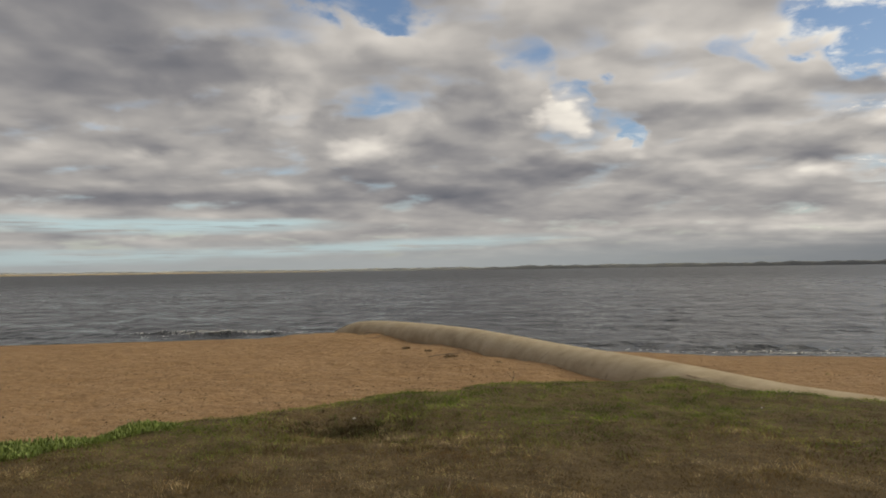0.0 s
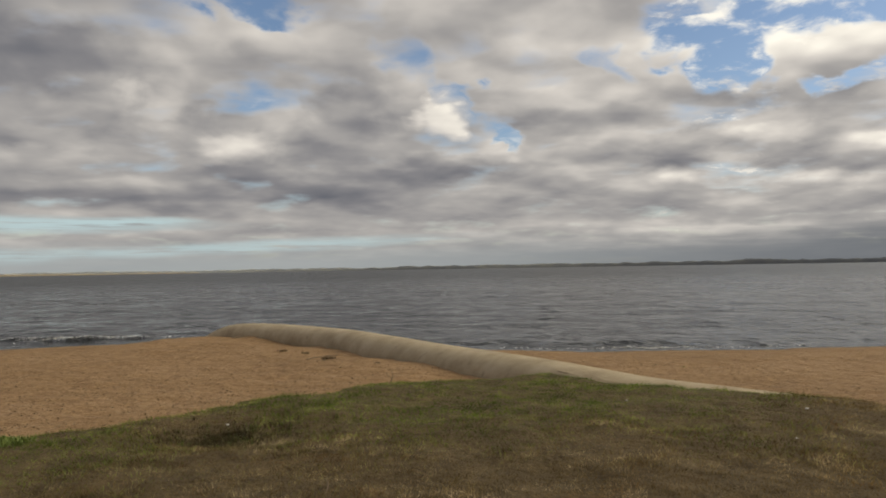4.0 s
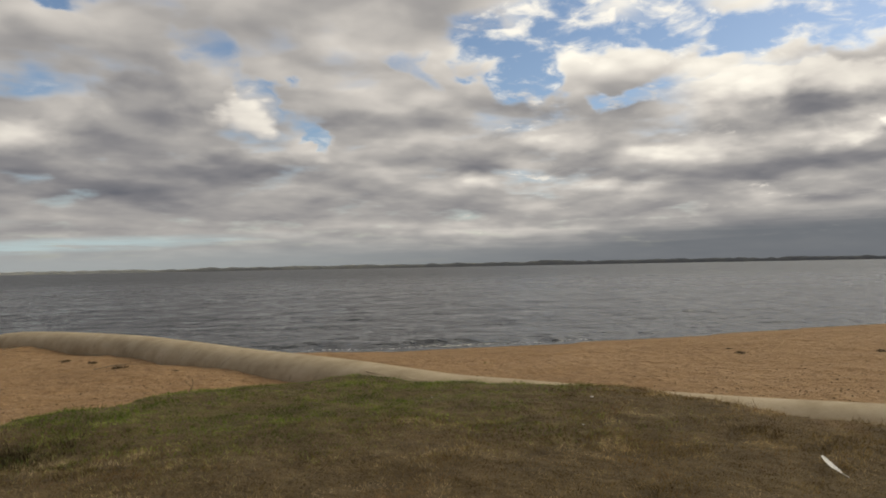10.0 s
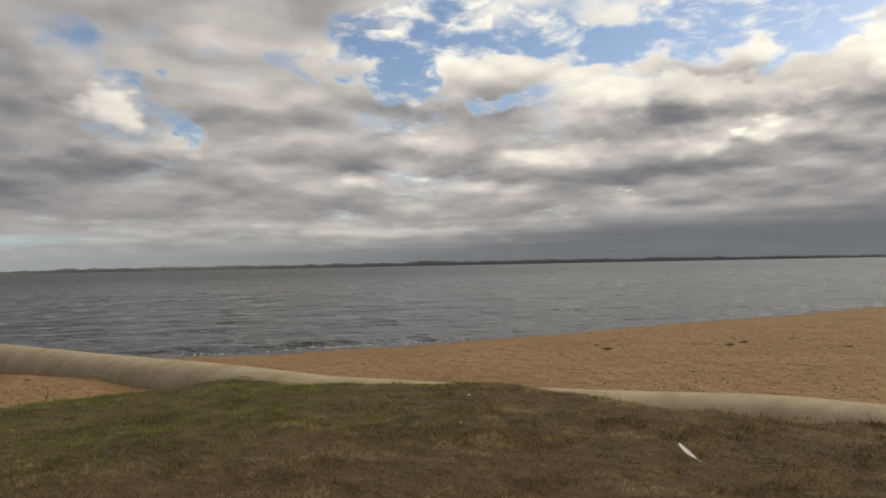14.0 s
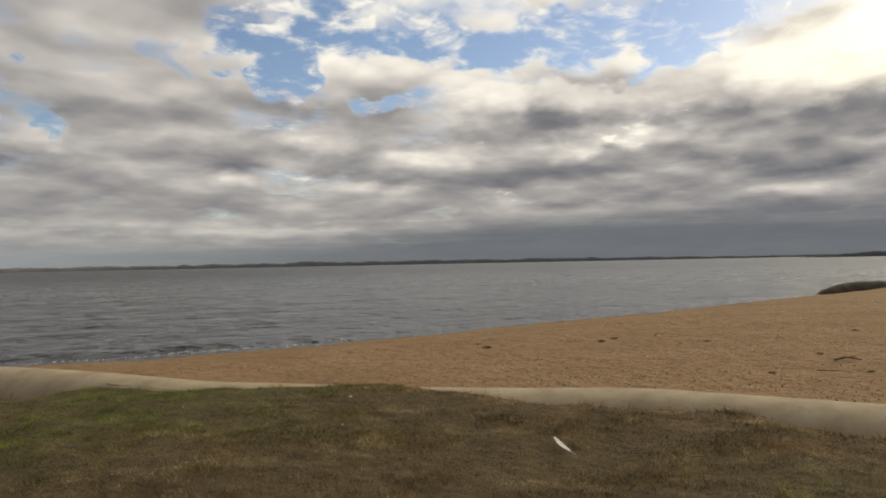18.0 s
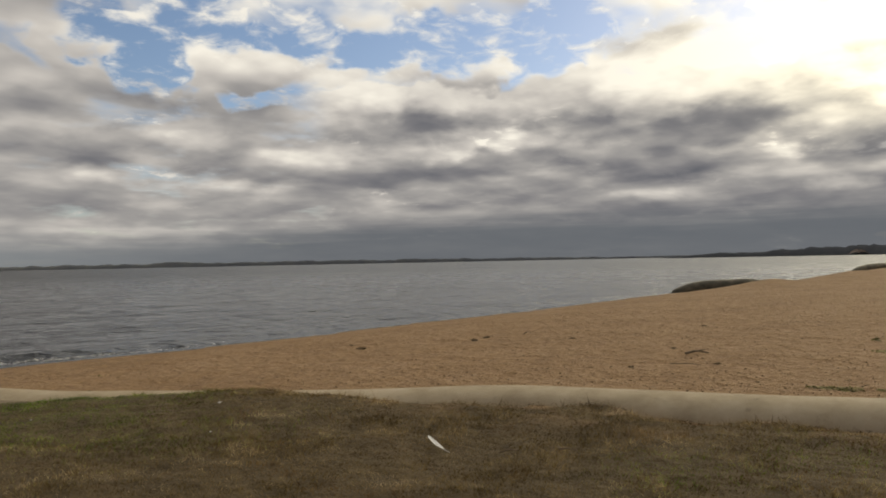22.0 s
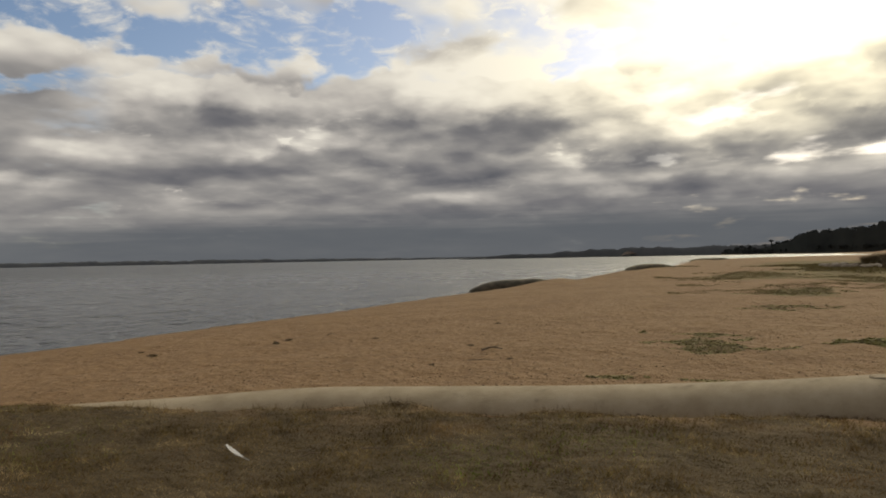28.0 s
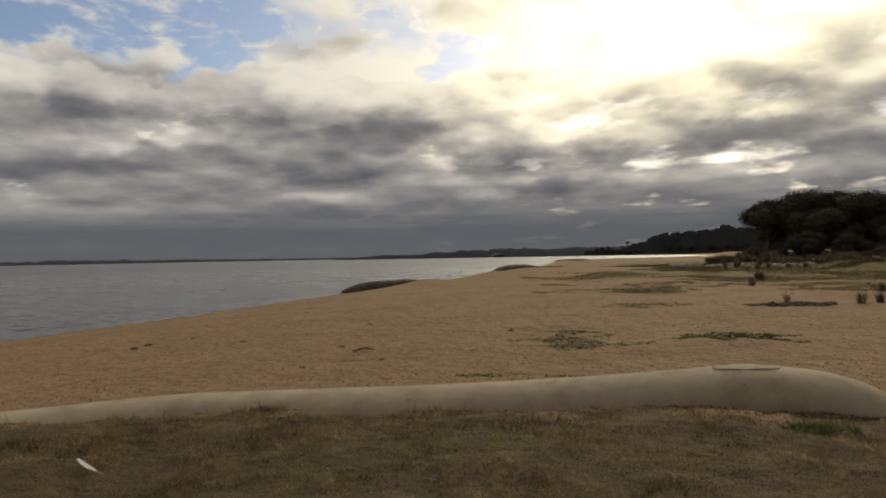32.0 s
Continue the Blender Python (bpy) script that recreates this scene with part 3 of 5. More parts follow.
HAZY_LAND = make_plain("far shore", [(0.3, (0.25, 0.265, 0.28)), (0.5, (0.3, 0.31, 0.315)), (0.7, (0.36, 0.36, 0.34))], 0.02, 1.0, 0, 0.0, 0.0)
FAR_SAND = make_plain("far sand", [(0.3, (0.3, 0.25, 0.18)), (0.7, (0.42, 0.36, 0.27))], 0.02, 1.0, 0, 0.0, 0.0)
CLIFF = make_plain("ochre cliff", [(0.3, (0.17, 0.13, 0.105)), (0.7, (0.25, 0.195, 0.155))], 0.1, 0.95, 0)
BARK = make_plain("grey bark", [(0.3, (0.05, 0.04, 0.03)), (0.7, (0.13, 0.11, 0.09))], 4.0, 0.9, 0.02)


# ---- ground and water ----
def build_ground():
    a = np.radians(np.concatenate([np.arange(-180, -40, 4.0), np.arange(-40, 120, 0.3), np.arange(120, 180, 4.0)]))
    r = np.concatenate([[0.001, 0.6, 1.2, 2.0, 2.8], np.geomspace(3.4, 30, 230), np.geomspace(31, 4900, 150)])
    rr, aa = np.meshgrid(r, a, indexing="ij")
    x, y = (rr * np.sin(aa)).ravel(), (rr * np.cos(aa)).ravel()
    fade = np.clip(1 - rr.ravel() / 2.5, 0, 1)
    x, y = x + 0.3 * fade, y - 0.4 * fade
    z = terrain(x, y)
    me = mesh_of("ground", np.stack([x, y, z], 1), sheet(len(r), len(a), True)[:, ::-1], GROUND)
    cover, inside = grass_cover(x, y)
    worn = step(inside, 1.3, 0.2) * step(np.arctan2(x, y), radians(40), radians(62))
    cover = cover * (1 - 0.8 * worn * step(rough_noise(x, y, 0.6, 3, 14), 0.15, -0.2))
    s = up_beach(x, y)
    wet = step(s, 1.6, 0.2)
    dune = 0.0 * x
    for dx, dy, wide, deep, k in DUNE_GRASS:
        dune = np.maximum(dune, k * np.exp(-((x - dx) / wide) ** 2 - ((y - dy) / deep) ** 2))
    dune = np.maximum(dune, 0.9 * step(s, 62, 80))
    paint(me, "cover", np.stack([cover, wet, dune], 1))
    return tagged(new("ground", me), "orange-tan sand beach running into worn brown-green lawn", "ground", kind="structure")


DUNE_GRASS = [(72, -10, 22, 5, 1.2), (56, -8, 14, 3.2, 1.0), (60, -2.4, 7, 3.8, 1.0), (100, -10, 20, 6, 0.7), (48, -9.5, 8, 4.0, 0.9), (36, -3, 3.5, 1.8, 0.6), (62, -18, 24, 10, 1.3), (34, -14, 8, 3, 0.8), (110, -14, 40, 9, 1.1), (96, -24, 16, 12, 1.2)]
build_ground()


# wavelets about to break: place along the shore, half length, distance out, height
BREAKERS = [(-8.6, 2.6, 1.5, 0.13), (-10.5, 2.2, 2.7, 0.12), (-6.2, 2.5, 3.4, 0.07), (9.2, 2.2, 1.3, 0.09), (-18.0, 4.0, 2.2, 0.08), (4.5, 2.5, 2.6, 0.06)]


def waves(x, y, cell):
    h = 0.0
    rng = np.random.RandomState(4)
    for i in range(16):
        length = 0.8 * 1.17 ** i
        turn = rng.normal(0.2, 0.7)
        kx, ky = math.sin(turn) * 2 * math.pi / length, math.cos(turn) * 2 * math.pi / length
        amp = 0.0052 * length ** 0.7 * (0.5 + 1.2 * np.clip(rough_noise(x, y, length * 6, 2, 50 + i) + 0.5, 0, 1))
        q = np.sin(kx * x + ky * y + rng.uniform(0, 6.28) + 2.2 * rough_noise(x, y, length * 3, 2, 80 + i))
        h = h + amp * (1 - np.abs(q)) * 1.4 * step(length / cell, 2.0, 4.0)
    off = y - np.interp(x, SHORE_X, SHORE_Y)
    roll = np.clip(rough_noise(x, y, 5.0, 2, 66) + 0.35, 0, 0.7)
    runs = 0.0
    for bx, wide, out, high in BREAKERS:
        line = off - out - 0.35 * rough_noise(x, x * 0 + bx, 2.2, 2, 12)
        runs = runs + high * np.exp(-((x - bx) / wide) ** 2) * np.exp(-np.where(line < 0, line / 0.16, line / 0.45) ** 2)
    return h - 0.05 + runs + 0.03 * roll * np.exp(-((off - 1.3 - 0.5 * rough_noise(x, x * 0, 3.0, 2, 8)) / 0.3) ** 2)


def build_water():
    a = np.radians(np.linspace(-42, 118, 640))
    r = np.geomspace(15, 4900, 560)
    rr, aa = np.meshgrid(r, a, indexing="ij")
    x, y = (rr * np.sin(aa)).ravel(), (rr * np.cos(aa)).ravel()
    z = WATER + waves(x, y, (rr * 0.0104).ravel())
    ob = new("water", mesh_of("water", np.stack([x, y, z], 1), sheet(len(r), len(a))[:, ::-1], LAKE))
    return tagged(ob, "grey choppy lake water under broken cloud", "water", kind="structure")


build_water()


def build_lawn():
    """The blades of the worn lawn: one tangle."""
    rng = np.random.RandomState(7)
    n = 600000
    a = np.radians(rng.uniform(-38, 117, n))
    r = np.sqrt(rng.uniform(3.6 ** 2, 12.6 ** 2, n))
    keep = rng.uniform(0, 1, n) < np.clip(1.35 - r / 14, 0.3, 1)
    x, y = r[keep] * np.sin(a[keep]), r[keep] * np.cos(a[keep])
    cover, inside = grass_cover(x, y)
    thin = rough_noise(x, y, 0.6, 3, 14)
    worn = step(inside, 1.3, 0.2) * step(np.arctan2(x, y), radians(40), radians(62))
    keep = (cover > 0.45) & (rng.uniform(-0.5, 0.5, len(x)) < thin + 0.6 - 0.55 * worn)
    x, y, inside = x[keep], y[keep], inside[keep]
    z = terrain(x, y) - 0.004
    n = len(x)
    tuft = np.clip(rough_noise(x, y, 0.5, 4, 15, 0.65) + 0.25, 0, 1)
    fringe = step(inside, 0.7, 0.1) * step(np.arctan2(x, y), radians(30), radians(55))
    tall = rng.uniform(0.016, 0.04, n) * (0.8 + 1.9 * tuft + 3.0 * fringe * rng.uniform(0, 1, n) ** 3)
    # blades gather in small tufts and lean out of them
    cx, cy = (np.floor(x / 0.085) + 0.5) * 0.085, (np.floor(y / 0.085) + 0.5) * 0.085
    cx, cy = cx + 0.07 * value_noise(cx * 31.7, cy * 27.1, 2), cy + 0.07 * value_noise(cx * 23.3, cy * 35.9, 3)
    way = np.arctan2(y - cy, x - cx) + rng.normal(0, 0.7, n)
    x, y = cx + (x - cx) * 0.9, cy + (y - cy) * 0.9
    tall = tall * (1.0 + 0.5 * value_noise(cx * 57.7, cy * 61.3, 9))
    lean, face = rng.uniform(0.4, 1.3, n), rng.uniform(0, 6.283, n)
    w = rng.uniform(0.002, 0.0048, n)
    tip = np.stack([x + tall * np.sin(lean) * np.cos(way), y + tall * np.sin(lean) * np.sin(way), z + tall * np.cos(lean)], 1)
    side = np.stack([w * np.cos(face), w * np.sin(face), 0 * w], 1)
    base = np.stack([x, y, z], 1)
    v = np.stack([base - side, base + side, tip], 1).reshape(-1, 3)
    me = mesh_of("lawn", v, np.arange(3 * n).reshape(-1, 3), GRASS)
    lush = 0.0 * x
    for gx, gy, wide, k in LUSH:
        lush = np.maximum(lush, k * np.exp(-((x - gx) ** 2 + (y - gy) ** 2) / wide ** 2))
    lush = np.maximum(lush, 0.75 * step(inside, 1.6, 0.2) * step(np.arctan2(x, y), radians(32), radians(18))) + 0.36 * rough_noise(x, y, 1.4, 3, 44)
    paint(me, "lush", np.repeat(lush[:, None], 3, 0).repeat(3, 1))
    rust = step(np.degrees(np.arctan2(x, y)) + 14 * rough_noise(x, y, 1.6, 3, 46), 20, 38) * (1 - 0.7 * step(rough_noise(x, y, 0.9, 4, 47), 0.0, 0.35))
    paint(me, "rust", np.repeat(rust[:, None], 3, 0).repeat(3, 1))
    return tagged(new("lawn", me), "short matted brown and olive lawn grass", "grass", kind="stuff")


LUSH = [(1.2, 9.8, 2.7, 1.3), (3.0, 9.8, 3.0, 1.35), (2.2, 8.4, 0.6, 1.1), (-2.6, 7.6, 1.5, 0.75), (-0.4, 9.4, 1.4, 0.8), (5.6, 2.0, 0.7, 0.4), (4.6, 7.8, 1.2, 0.45), (6.4, 1.0, 0.6, 0.35)]
build_lawn()


# ---- groynes: long textile tubes filled with sand ----
def smooth_path(points, n):
    """Points spaced along a smooth line through the given ones."""
    p = np.asarray(points, float)
    q = np.vstack([2 * p[0] - p[1], p, 2 * p[-1] - p[-2]])
    t = np.linspace(0, len(p) - 1 - 1e-6, n)
    i, f = t.astype(int), (t % 1)[:, None]
    a, b, c, d = q[i], q[i + 1], q[i + 2], q[i + 3]
    return 0.5 * (2 * b + (c - a) * f + (2 * a - 5 * b + 4 * c - d) * f ** 2 + (3 * b - a - 3 * c + d) * f ** 3)


def tube_skin(points, half, tall, n=260, k=44, seed=0, rag=1.0, taper=1.6):
    """The skin of a sagging tube as rings of points; the path gives x, y and the height of its back."""
    p = smooth_path(points, n)
    run = np.gradient(p, axis=0)
    run[:, 2] = 0
    run /= np.linalg.norm(run, axis=1)[:, None]
    out = np.stack([run[:, 1], -run[:, 0], 0 * run[:, 0]], 1)
    dist = np.concatenate([[0], np.cumsum(np.linalg.norm(np.diff(p, axis=0), axis=1))])
    end = np.minimum(dist, dist[-1] - dist)
    full = np.sqrt(np.clip(1 - (1 - np.clip(end / taper, 0, 1)) ** 2, 0.0004, 1))
    u = np.linspace(0, 2 * math.pi, k, endpoint=False)
    cu, su = np.cos(u), np.sin(u)
    cu, su = np.sign(cu) * np.abs(cu) ** 0.95, np.sign(su) * np.abs(su) ** 0.9
    w = half * full[:, None] * (1 + 0.03 * rough_noise(dist, dist * 0, 3.0, 2, seed)[:, None])
    h = tall / 2 * full[:, None]
    bump = 0.01 * rag * rough_noise(dist[:, None] * np.ones(k), u[None] * 1.1 * np.ones((n, 1)), 2.4, 3, seed + 5) * full[:, None]
    mid = p[:, 2] - tall / 2
    side, up = cu[None] * (w + bump), su[None] * (h + bump)
    v = p[:, None, :2] + side[..., None] * out[:, None, :2]
    return np.concatenate([v, (mid[:, None] + up)[..., None]], -1)


def drape(skin, i0, j0, wide, high, lift, name, mat, ragged=0.0):
    """A rounded patch of cloth laid on a tube's skin round ring i0 and point j0, thick at its rim."""
    n, k = skin.shape[:2]
    rings, spokes = 9, 40
    v = []
    for q in range(rings + 1):
        rad = min(q / (rings - 1), 1.0)
        for t in range(spokes):
            a = 2 * math.pi * t / spokes
            rr = rad * (1 + ragged * math.sin(3 * a + 1) * 0.5 + ragged * math.sin(7 * a) * 0.35)
            fi, fj = i0 + rr * wide * math.cos(a), j0 + rr * high * math.sin(a)
            i, j = int(fi), int(fj)
            di, dj = fi - i, fj - j
            c = [skin[min(i + e, n - 1), (j + f) % k] for e, f in ((0, 0), (1, 0), (0, 1), (1, 1))]
            pt = (c[0] * (1 - di) + c[1] * di) * (1 - dj) + (c[2] * (1 - di) + c[3] * di) * dj
            nor = np.cross(c[1] - c[0], c[2] - c[0])
            nor = nor / (np.linalg.norm(nor) + 1e-9)
            nor = nor if nor[2] > 0 else -nor
            v.append(pt + nor * (lift * (1 + 0.5 * math.sin(5 * a) * rad) if q < rings else -0.01))
    return mesh_of(name, v, sheet(rings + 1, spokes, True), mat)


def build_groynes():
    g = tagged(new("groyne"), "long pale beige sand-filled textile tube half buried in the beach", "groyne", "groynes")
    skin = tube_skin(TUBE, 0.66, 1.0, 320, 48, 2)
    part("tube", mesh_of("tube", skin.reshape(-1, 3), sheet(320, 48, True), TEXTILE), g)
    part("filling_port_flap", drape(skin, 273, 11.2, 7.0, 1.5, 0.012, "filling_port_flap", TEXTILE), g, "round sewn flap over the filling port")
    part("torn_flap", drape(skin, 107, 7.6, 8.5, 1.0, 0.009, "torn_flap", TEXTILE, 0.5), g, "torn curling flap of textile")
    for pts, label in FAR_TUBES:
        g = tagged(new("groyne"), label, "groyne", "groynes")
        skin = tube_skin(pts, 0.75, 1.15, 120, 32, int(pts[0][0]), 1.0, 3.2)
        part("tube", mesh_of("tube", skin.reshape(-1, 3), sheet(120, 32, True), WET_TEXTILE), g)
        part("end_seam", drape(skin, 9, 8, 3.0, 5.0, 0.02, "end_seam", WET_TEXTILE), g, "sewn seam at the wet end")


def polar(a, r, z):
    return (r * math.sin(radians(a)), r * math.cos(radians(a)), z)


TUBE = [polar(*q) for q in ((-8.9, 26.6, -0.42), (-5.6, 25.2, -0.13), (0.6, 21.2, -0.055), (5, 17.9, -0.024), (9.4, 15.5, -0.024), (13.7, 13.8, -0.006), (17.8, 12.6, -0.015), (21.7, 11.7, -0.041), (25.4, 11.1, -0.064), (31, 10.5, -0.061), (42, 9.9, -0.093), (48, 9.7, -0.088), (57.6, 9.35, -0.014), (66, 9.1, -0.005), (73.6, 9, -0.004), (79, 8.95, 0.017), (88, 9, 0.084), (96, 9.05, 0.199), (101, 9.1, 0.28), (106, 9.25, 0.23), (109.6, 9.4, 0.105), (113.6, 9.5, -0.18))]
FAR_TUBES = [(((51.3, 18.4, -0.6), (52.6, 16.9, -0.2), (54.0, 15.0, -0.1), (55.3, 13.4, -0.12), (57.0, 11.4, -0.8)), "dark weed-stained textile tube running from the sand into the lake"),
             (((113.6, 15.2, -0.95), (115.4, 14.4, -0.3), (118, 13.2, 0.08), (121.5, 11.4, 0.14), (124.5, 9.8, -0.05), (129, 7, -0.8)), "dark wet textile tube at the edge of the far beach"),
             (((234.5, 11.7, -0.95), (236.2, 10.8, -0.4), (239, 9.4, 0.08), (246, 6, 0.16), (256, 2, 0.1), (264, -2, -0.7)), "small dark textile tube at the far end of the beach")]
build_groynes()


# ---- the far shores ----
def ridge(name, rows, label, mat, lumps, deep, seed, foot=None):
    """A low wooded shore: rows of bearing, distance and height over the lake; its crest ragged with trees."""
    rows = np.asarray(rows, float)
    a = np.arange(rows[0, 0], rows[-1, 0], 0.05)
    r, h = np.interp(a, rows[:, 0], rows[:, 1]), np.interp(a, rows[:, 0], rows[:, 2])
    rag = rough_noise(a, a * 0 + seed, 1.3, 6, seed, 0.62)
    top = h * (0.92 + lumps * rag)
    prof = [(0.0, -1.2), (0.0, 0.45), (0.004, 0.8), (0.012, 1.0), (0.05, 0.6), (1.0, 0.3)]
    v = []
    for d, k in prof:
        rad = np.radians(a)
        rr = r + d * deep
        jig = 1 + 0.12 * rough_noise(a, a * 0 + d, 0.2, 3, seed + 3) if k > 0 else 1.0
        z = WATER + (top * k * jig if k > 0 else -2.0 + 0 * a)
        v.append(np.stack([rr * np.sin(rad), rr * np.cos(rad), z], 1))
    me = mesh_of(name, np.concatenate(v), sheet(len(prof), len(a)), mat, False)
    ob = tagged(new(name, me), label, "far shore", kind="structure")
    if foot:
        v = []
        for d, z in ((-6.0, -1.5), (-5.5, foot), (2.0, foot * 1.3)):
            rad = np.radians(a)
            v.append(np.stack([(r + d) * np.sin(rad), (r + d) * np.cos(rad), WATER + z + 0 * a], 1))
        part("beach", mesh_of("beach", np.concatenate(v), sheet(3, len(a)), FAR_SAND), ob, "pale strip of sand")
    return ob


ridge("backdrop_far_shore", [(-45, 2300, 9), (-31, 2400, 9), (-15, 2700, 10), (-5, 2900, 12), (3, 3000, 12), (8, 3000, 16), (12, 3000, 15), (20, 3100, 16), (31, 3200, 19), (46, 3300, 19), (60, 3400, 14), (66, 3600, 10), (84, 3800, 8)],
      "low dark wooded shore on the far side of the lake", HAZY_LAND, 0.4, 250, 3)
ridge("backdrop_near_point", [(69.8, 1560, 0.8), (71.5, 1550, 6), (75, 1500, 10.5), (80, 1450, 13.5), (83, 1400, 16.5), (87, 1300, 15), (92, 1150, 15), (99, 1000, 18)],
      "long wooded point reaching into the lake", HAZY_LEAF, 0.3, 200, 8)
ridge("backdrop_sandy_shore", [(-45, 2100, 5), (-31, 2150, 5), (-18, 2300, 4), (-9, 2400, 2)], "thin pale sand spit before the far shore", FAR_SAND, 0.3, 30, 5)
ridge("backdrop_wooded_hill", [(89.5, 1150, 5), (92.5, 1080, 10), (93.8, 1040, 16), (95.2, 1010, 28), (96.5, 1000, 31), (98, 980, 32), (101, 960, 34), (106, 950, 36), (116, 940, 36)],
      "dark wooded hill behind the end of the beach", HILL, 0.2, 120, 12, 0.9)


# ---- plants ----
def leaf_quads(rng, centres, size, flat=0.0, long=1.6):
    """Small leaf-shaped faces at the given places, turned at random."""
    n = len(centres)
    d = rng.normal(size=(n, 3))
    d[:, 2] *= 1 - flat
    d /= np.linalg.norm(d, axis=1)[:, None]
    e = np.cross(d, rng.normal(size=(n, 3)))
    e[:, 2] *= 1 - flat
    e /= np.linalg.norm(e, axis=1)[:, None] + 1e-9
    k = (size * rng.uniform(0.6, 1.4, n))[:, None]
    a, b = d * k * long * 0.5, e * k * 0.5
    v = np.stack([centres - a, centres + b * 0.8, centres + a, centres - b * 0.8], 1).reshape(-1, 3)
    return v, np.arange(4 * n).reshape(-1, 4)


def blades(rng, n, spread, tall, lean, wide, bend=0.35):
    """A fan of narrow blades from the origin, each of two bent pieces."""
    way, ln = rng.uniform(0, 6.283, n), rng.uniform(0.05, lean, n)
    h = tall * rng.uniform(0.55, 1.1, n)
    r0 = spread * np.sqrt(rng.uniform(0, 1, n))
    o = np.stack([r0 * np.cos(way), r0 * np.sin(way), 0 * way - 0.02], 1)
    out = np.stack([np.cos(way), np.sin(way), 0 * way], 1)
    side = np.stack([-np.sin(way), np.cos(way), 0 * way], 1) * (wide * rng.uniform(0.7, 1.3, n))[:, None]
    m = o + out * (np.sin(ln) * h * 0.55)[:, None] + np.stack([0 * h, 0 * h, np.cos(ln) * h * 0.6], 1)
    l2 = ln * (1 + bend) + 0.12
    t = m + out * (np.sin(l2) * h * 0.5)[:, None] + np.stack([0 * h, 0 * h, np.cos(l2) * h * 0.5], 1)
    v = np.stack([o - side, o + side, m + side * 0.8, m - side * 0.8, t + side * 0.1, t - side * 0.1], 1).reshape(-1, 3)
    f = np.arange(n)[:, None] * 6
    return v, np.concatenate([f + [0, 1, 2, 3], f + [3, 2, 4, 5]])


def limb(points, r0, r1, k=7):
    p = smooth_path(points, 10)
    run = np.gradient(p, axis=0)
    run /= np.linalg.norm(run, axis=1)[:, None]
    a = np.cross(run, [0.31, 0.2, 0.93])
    a /= np.linalg.norm(a, axis=1)[:, None]
    b = np.cross(run, a)
    u = np.linspace(0, 2 * math.pi, k, endpoint=False)
    r = np.linspace(r0, r1, 10)[:, None, None]
    v = p[:, None] + r * (a[:, None] * np.cos(u)[None, :, None] + b[:, None] * np.sin(u)[None, :, None])
    return v.reshape(-1, 3), sheet(10, k, True)


def join(pieces):
    vs, fs, o = [], [], 0
    for v, f in pieces:
        vs.append(v)
        fs.append(f + o)
        o += len(v)
    return np.concatenate(vs), np.concatenate(fs)


def lump(rng, c, radii, seed):
    """A rough closed lump."""
    u, w = np.linspace(0.02, math.pi - 0.02, 11), np.linspace(0, 2 * math.pi, 18, endpoint=False)
    uu, ww = np.meshgrid(u, w, indexing="ij")
    d = np.stack([np.sin(uu) * np.cos(ww), np.sin(uu) * np.sin(ww), np.cos(uu)], -1)
    k = 1 + 0.45 * rough_noise(d[..., 0] + d[..., 2] * 1.7, d[..., 1] - d[..., 2], 0.7, 3, seed)
    return (np.asarray(c) + d * k[..., None] * np.asarray(radii)).reshape(-1, 3), sheet(11, 18, True)


def tree(seed, tall, wide, label, low=0.3):
    """A spreading coast tree: bent trunk, forking limbs, a domed crown of many leaf clumps."""
    rng = np.random.RandomState(seed)
    t = tagged(new("tree"), label, "tree", "trees behind the beach")
    fork = np.array([rng.uniform(-0.4, 0.4), rng.uniform(-0.4, 0.4), tall * 0.25])
    part("trunk", mesh_of("trunk", *limb([(0, 0, -0.4), (0.1, 0, tall * 0.12), tuple(fork)], 0.32, 0.22, 10), BARK), t)
    heads = []
    for i in range(12):
        a = i * 2.4 + rng.uniform(-0.4, 0.4)
        r = wide * (0.05 if i == 0 else rng.uniform(0.3, 0.62))
        z = tall * (0.78 if i == 0 else rng.uniform(low, 0.76)) - 0.12 * r
        heads.append(np.array([r * math.cos(a), r * math.sin(a), z]))
    for h in heads[:6]:
        mid = fork * 0.5 + h * 0.5 + np.array([0, 0, -0.25])
        part("limb", mesh_of("limb", *limb([tuple(fork), tuple(mid), tuple(h)], 0.16, 0.05), BARK), t)
    pieces = []
    for i, h in enumerate(heads):
        rad = np.array([wide * rng.uniform(0.3, 0.42), wide * rng.uniform(0.3, 0.42), tall * rng.uniform(0.15, 0.21)])
        pieces.append(lump(rng, h, rad * 0.8, seed + i))
        d = rng.normal(size=(2600, 3))
        d /= np.linalg.norm(d, axis=1)[:, None]
        k = rng.uniform(0.7, 1.12, 2600) * (1 + 0.25 * rough_noise(d[:, 0] * 2 + i, d[:, 1] * 2 + d[:, 2], 0.6, 3, seed + 30 + i))
        pieces.append(leaf_quads(rng, h + d * rad * k[:, None], 0.11, 0, 1.3))
    part("crown", mesh_of("crown", *join(pieces), LEAF, False), t)
    return t


def ground_at(x, y):
    return float(terrain(np.array([x]), np.array([y]))[0])


def set_down(ob, x, y, turn=0.0, scale=1.0, sink=0.0):
    ob.location, ob.rotation_euler, ob.scale = (x, y, ground_at(x, y) - sink), (0, 0, turn), (scale, scale, scale)
    return ob


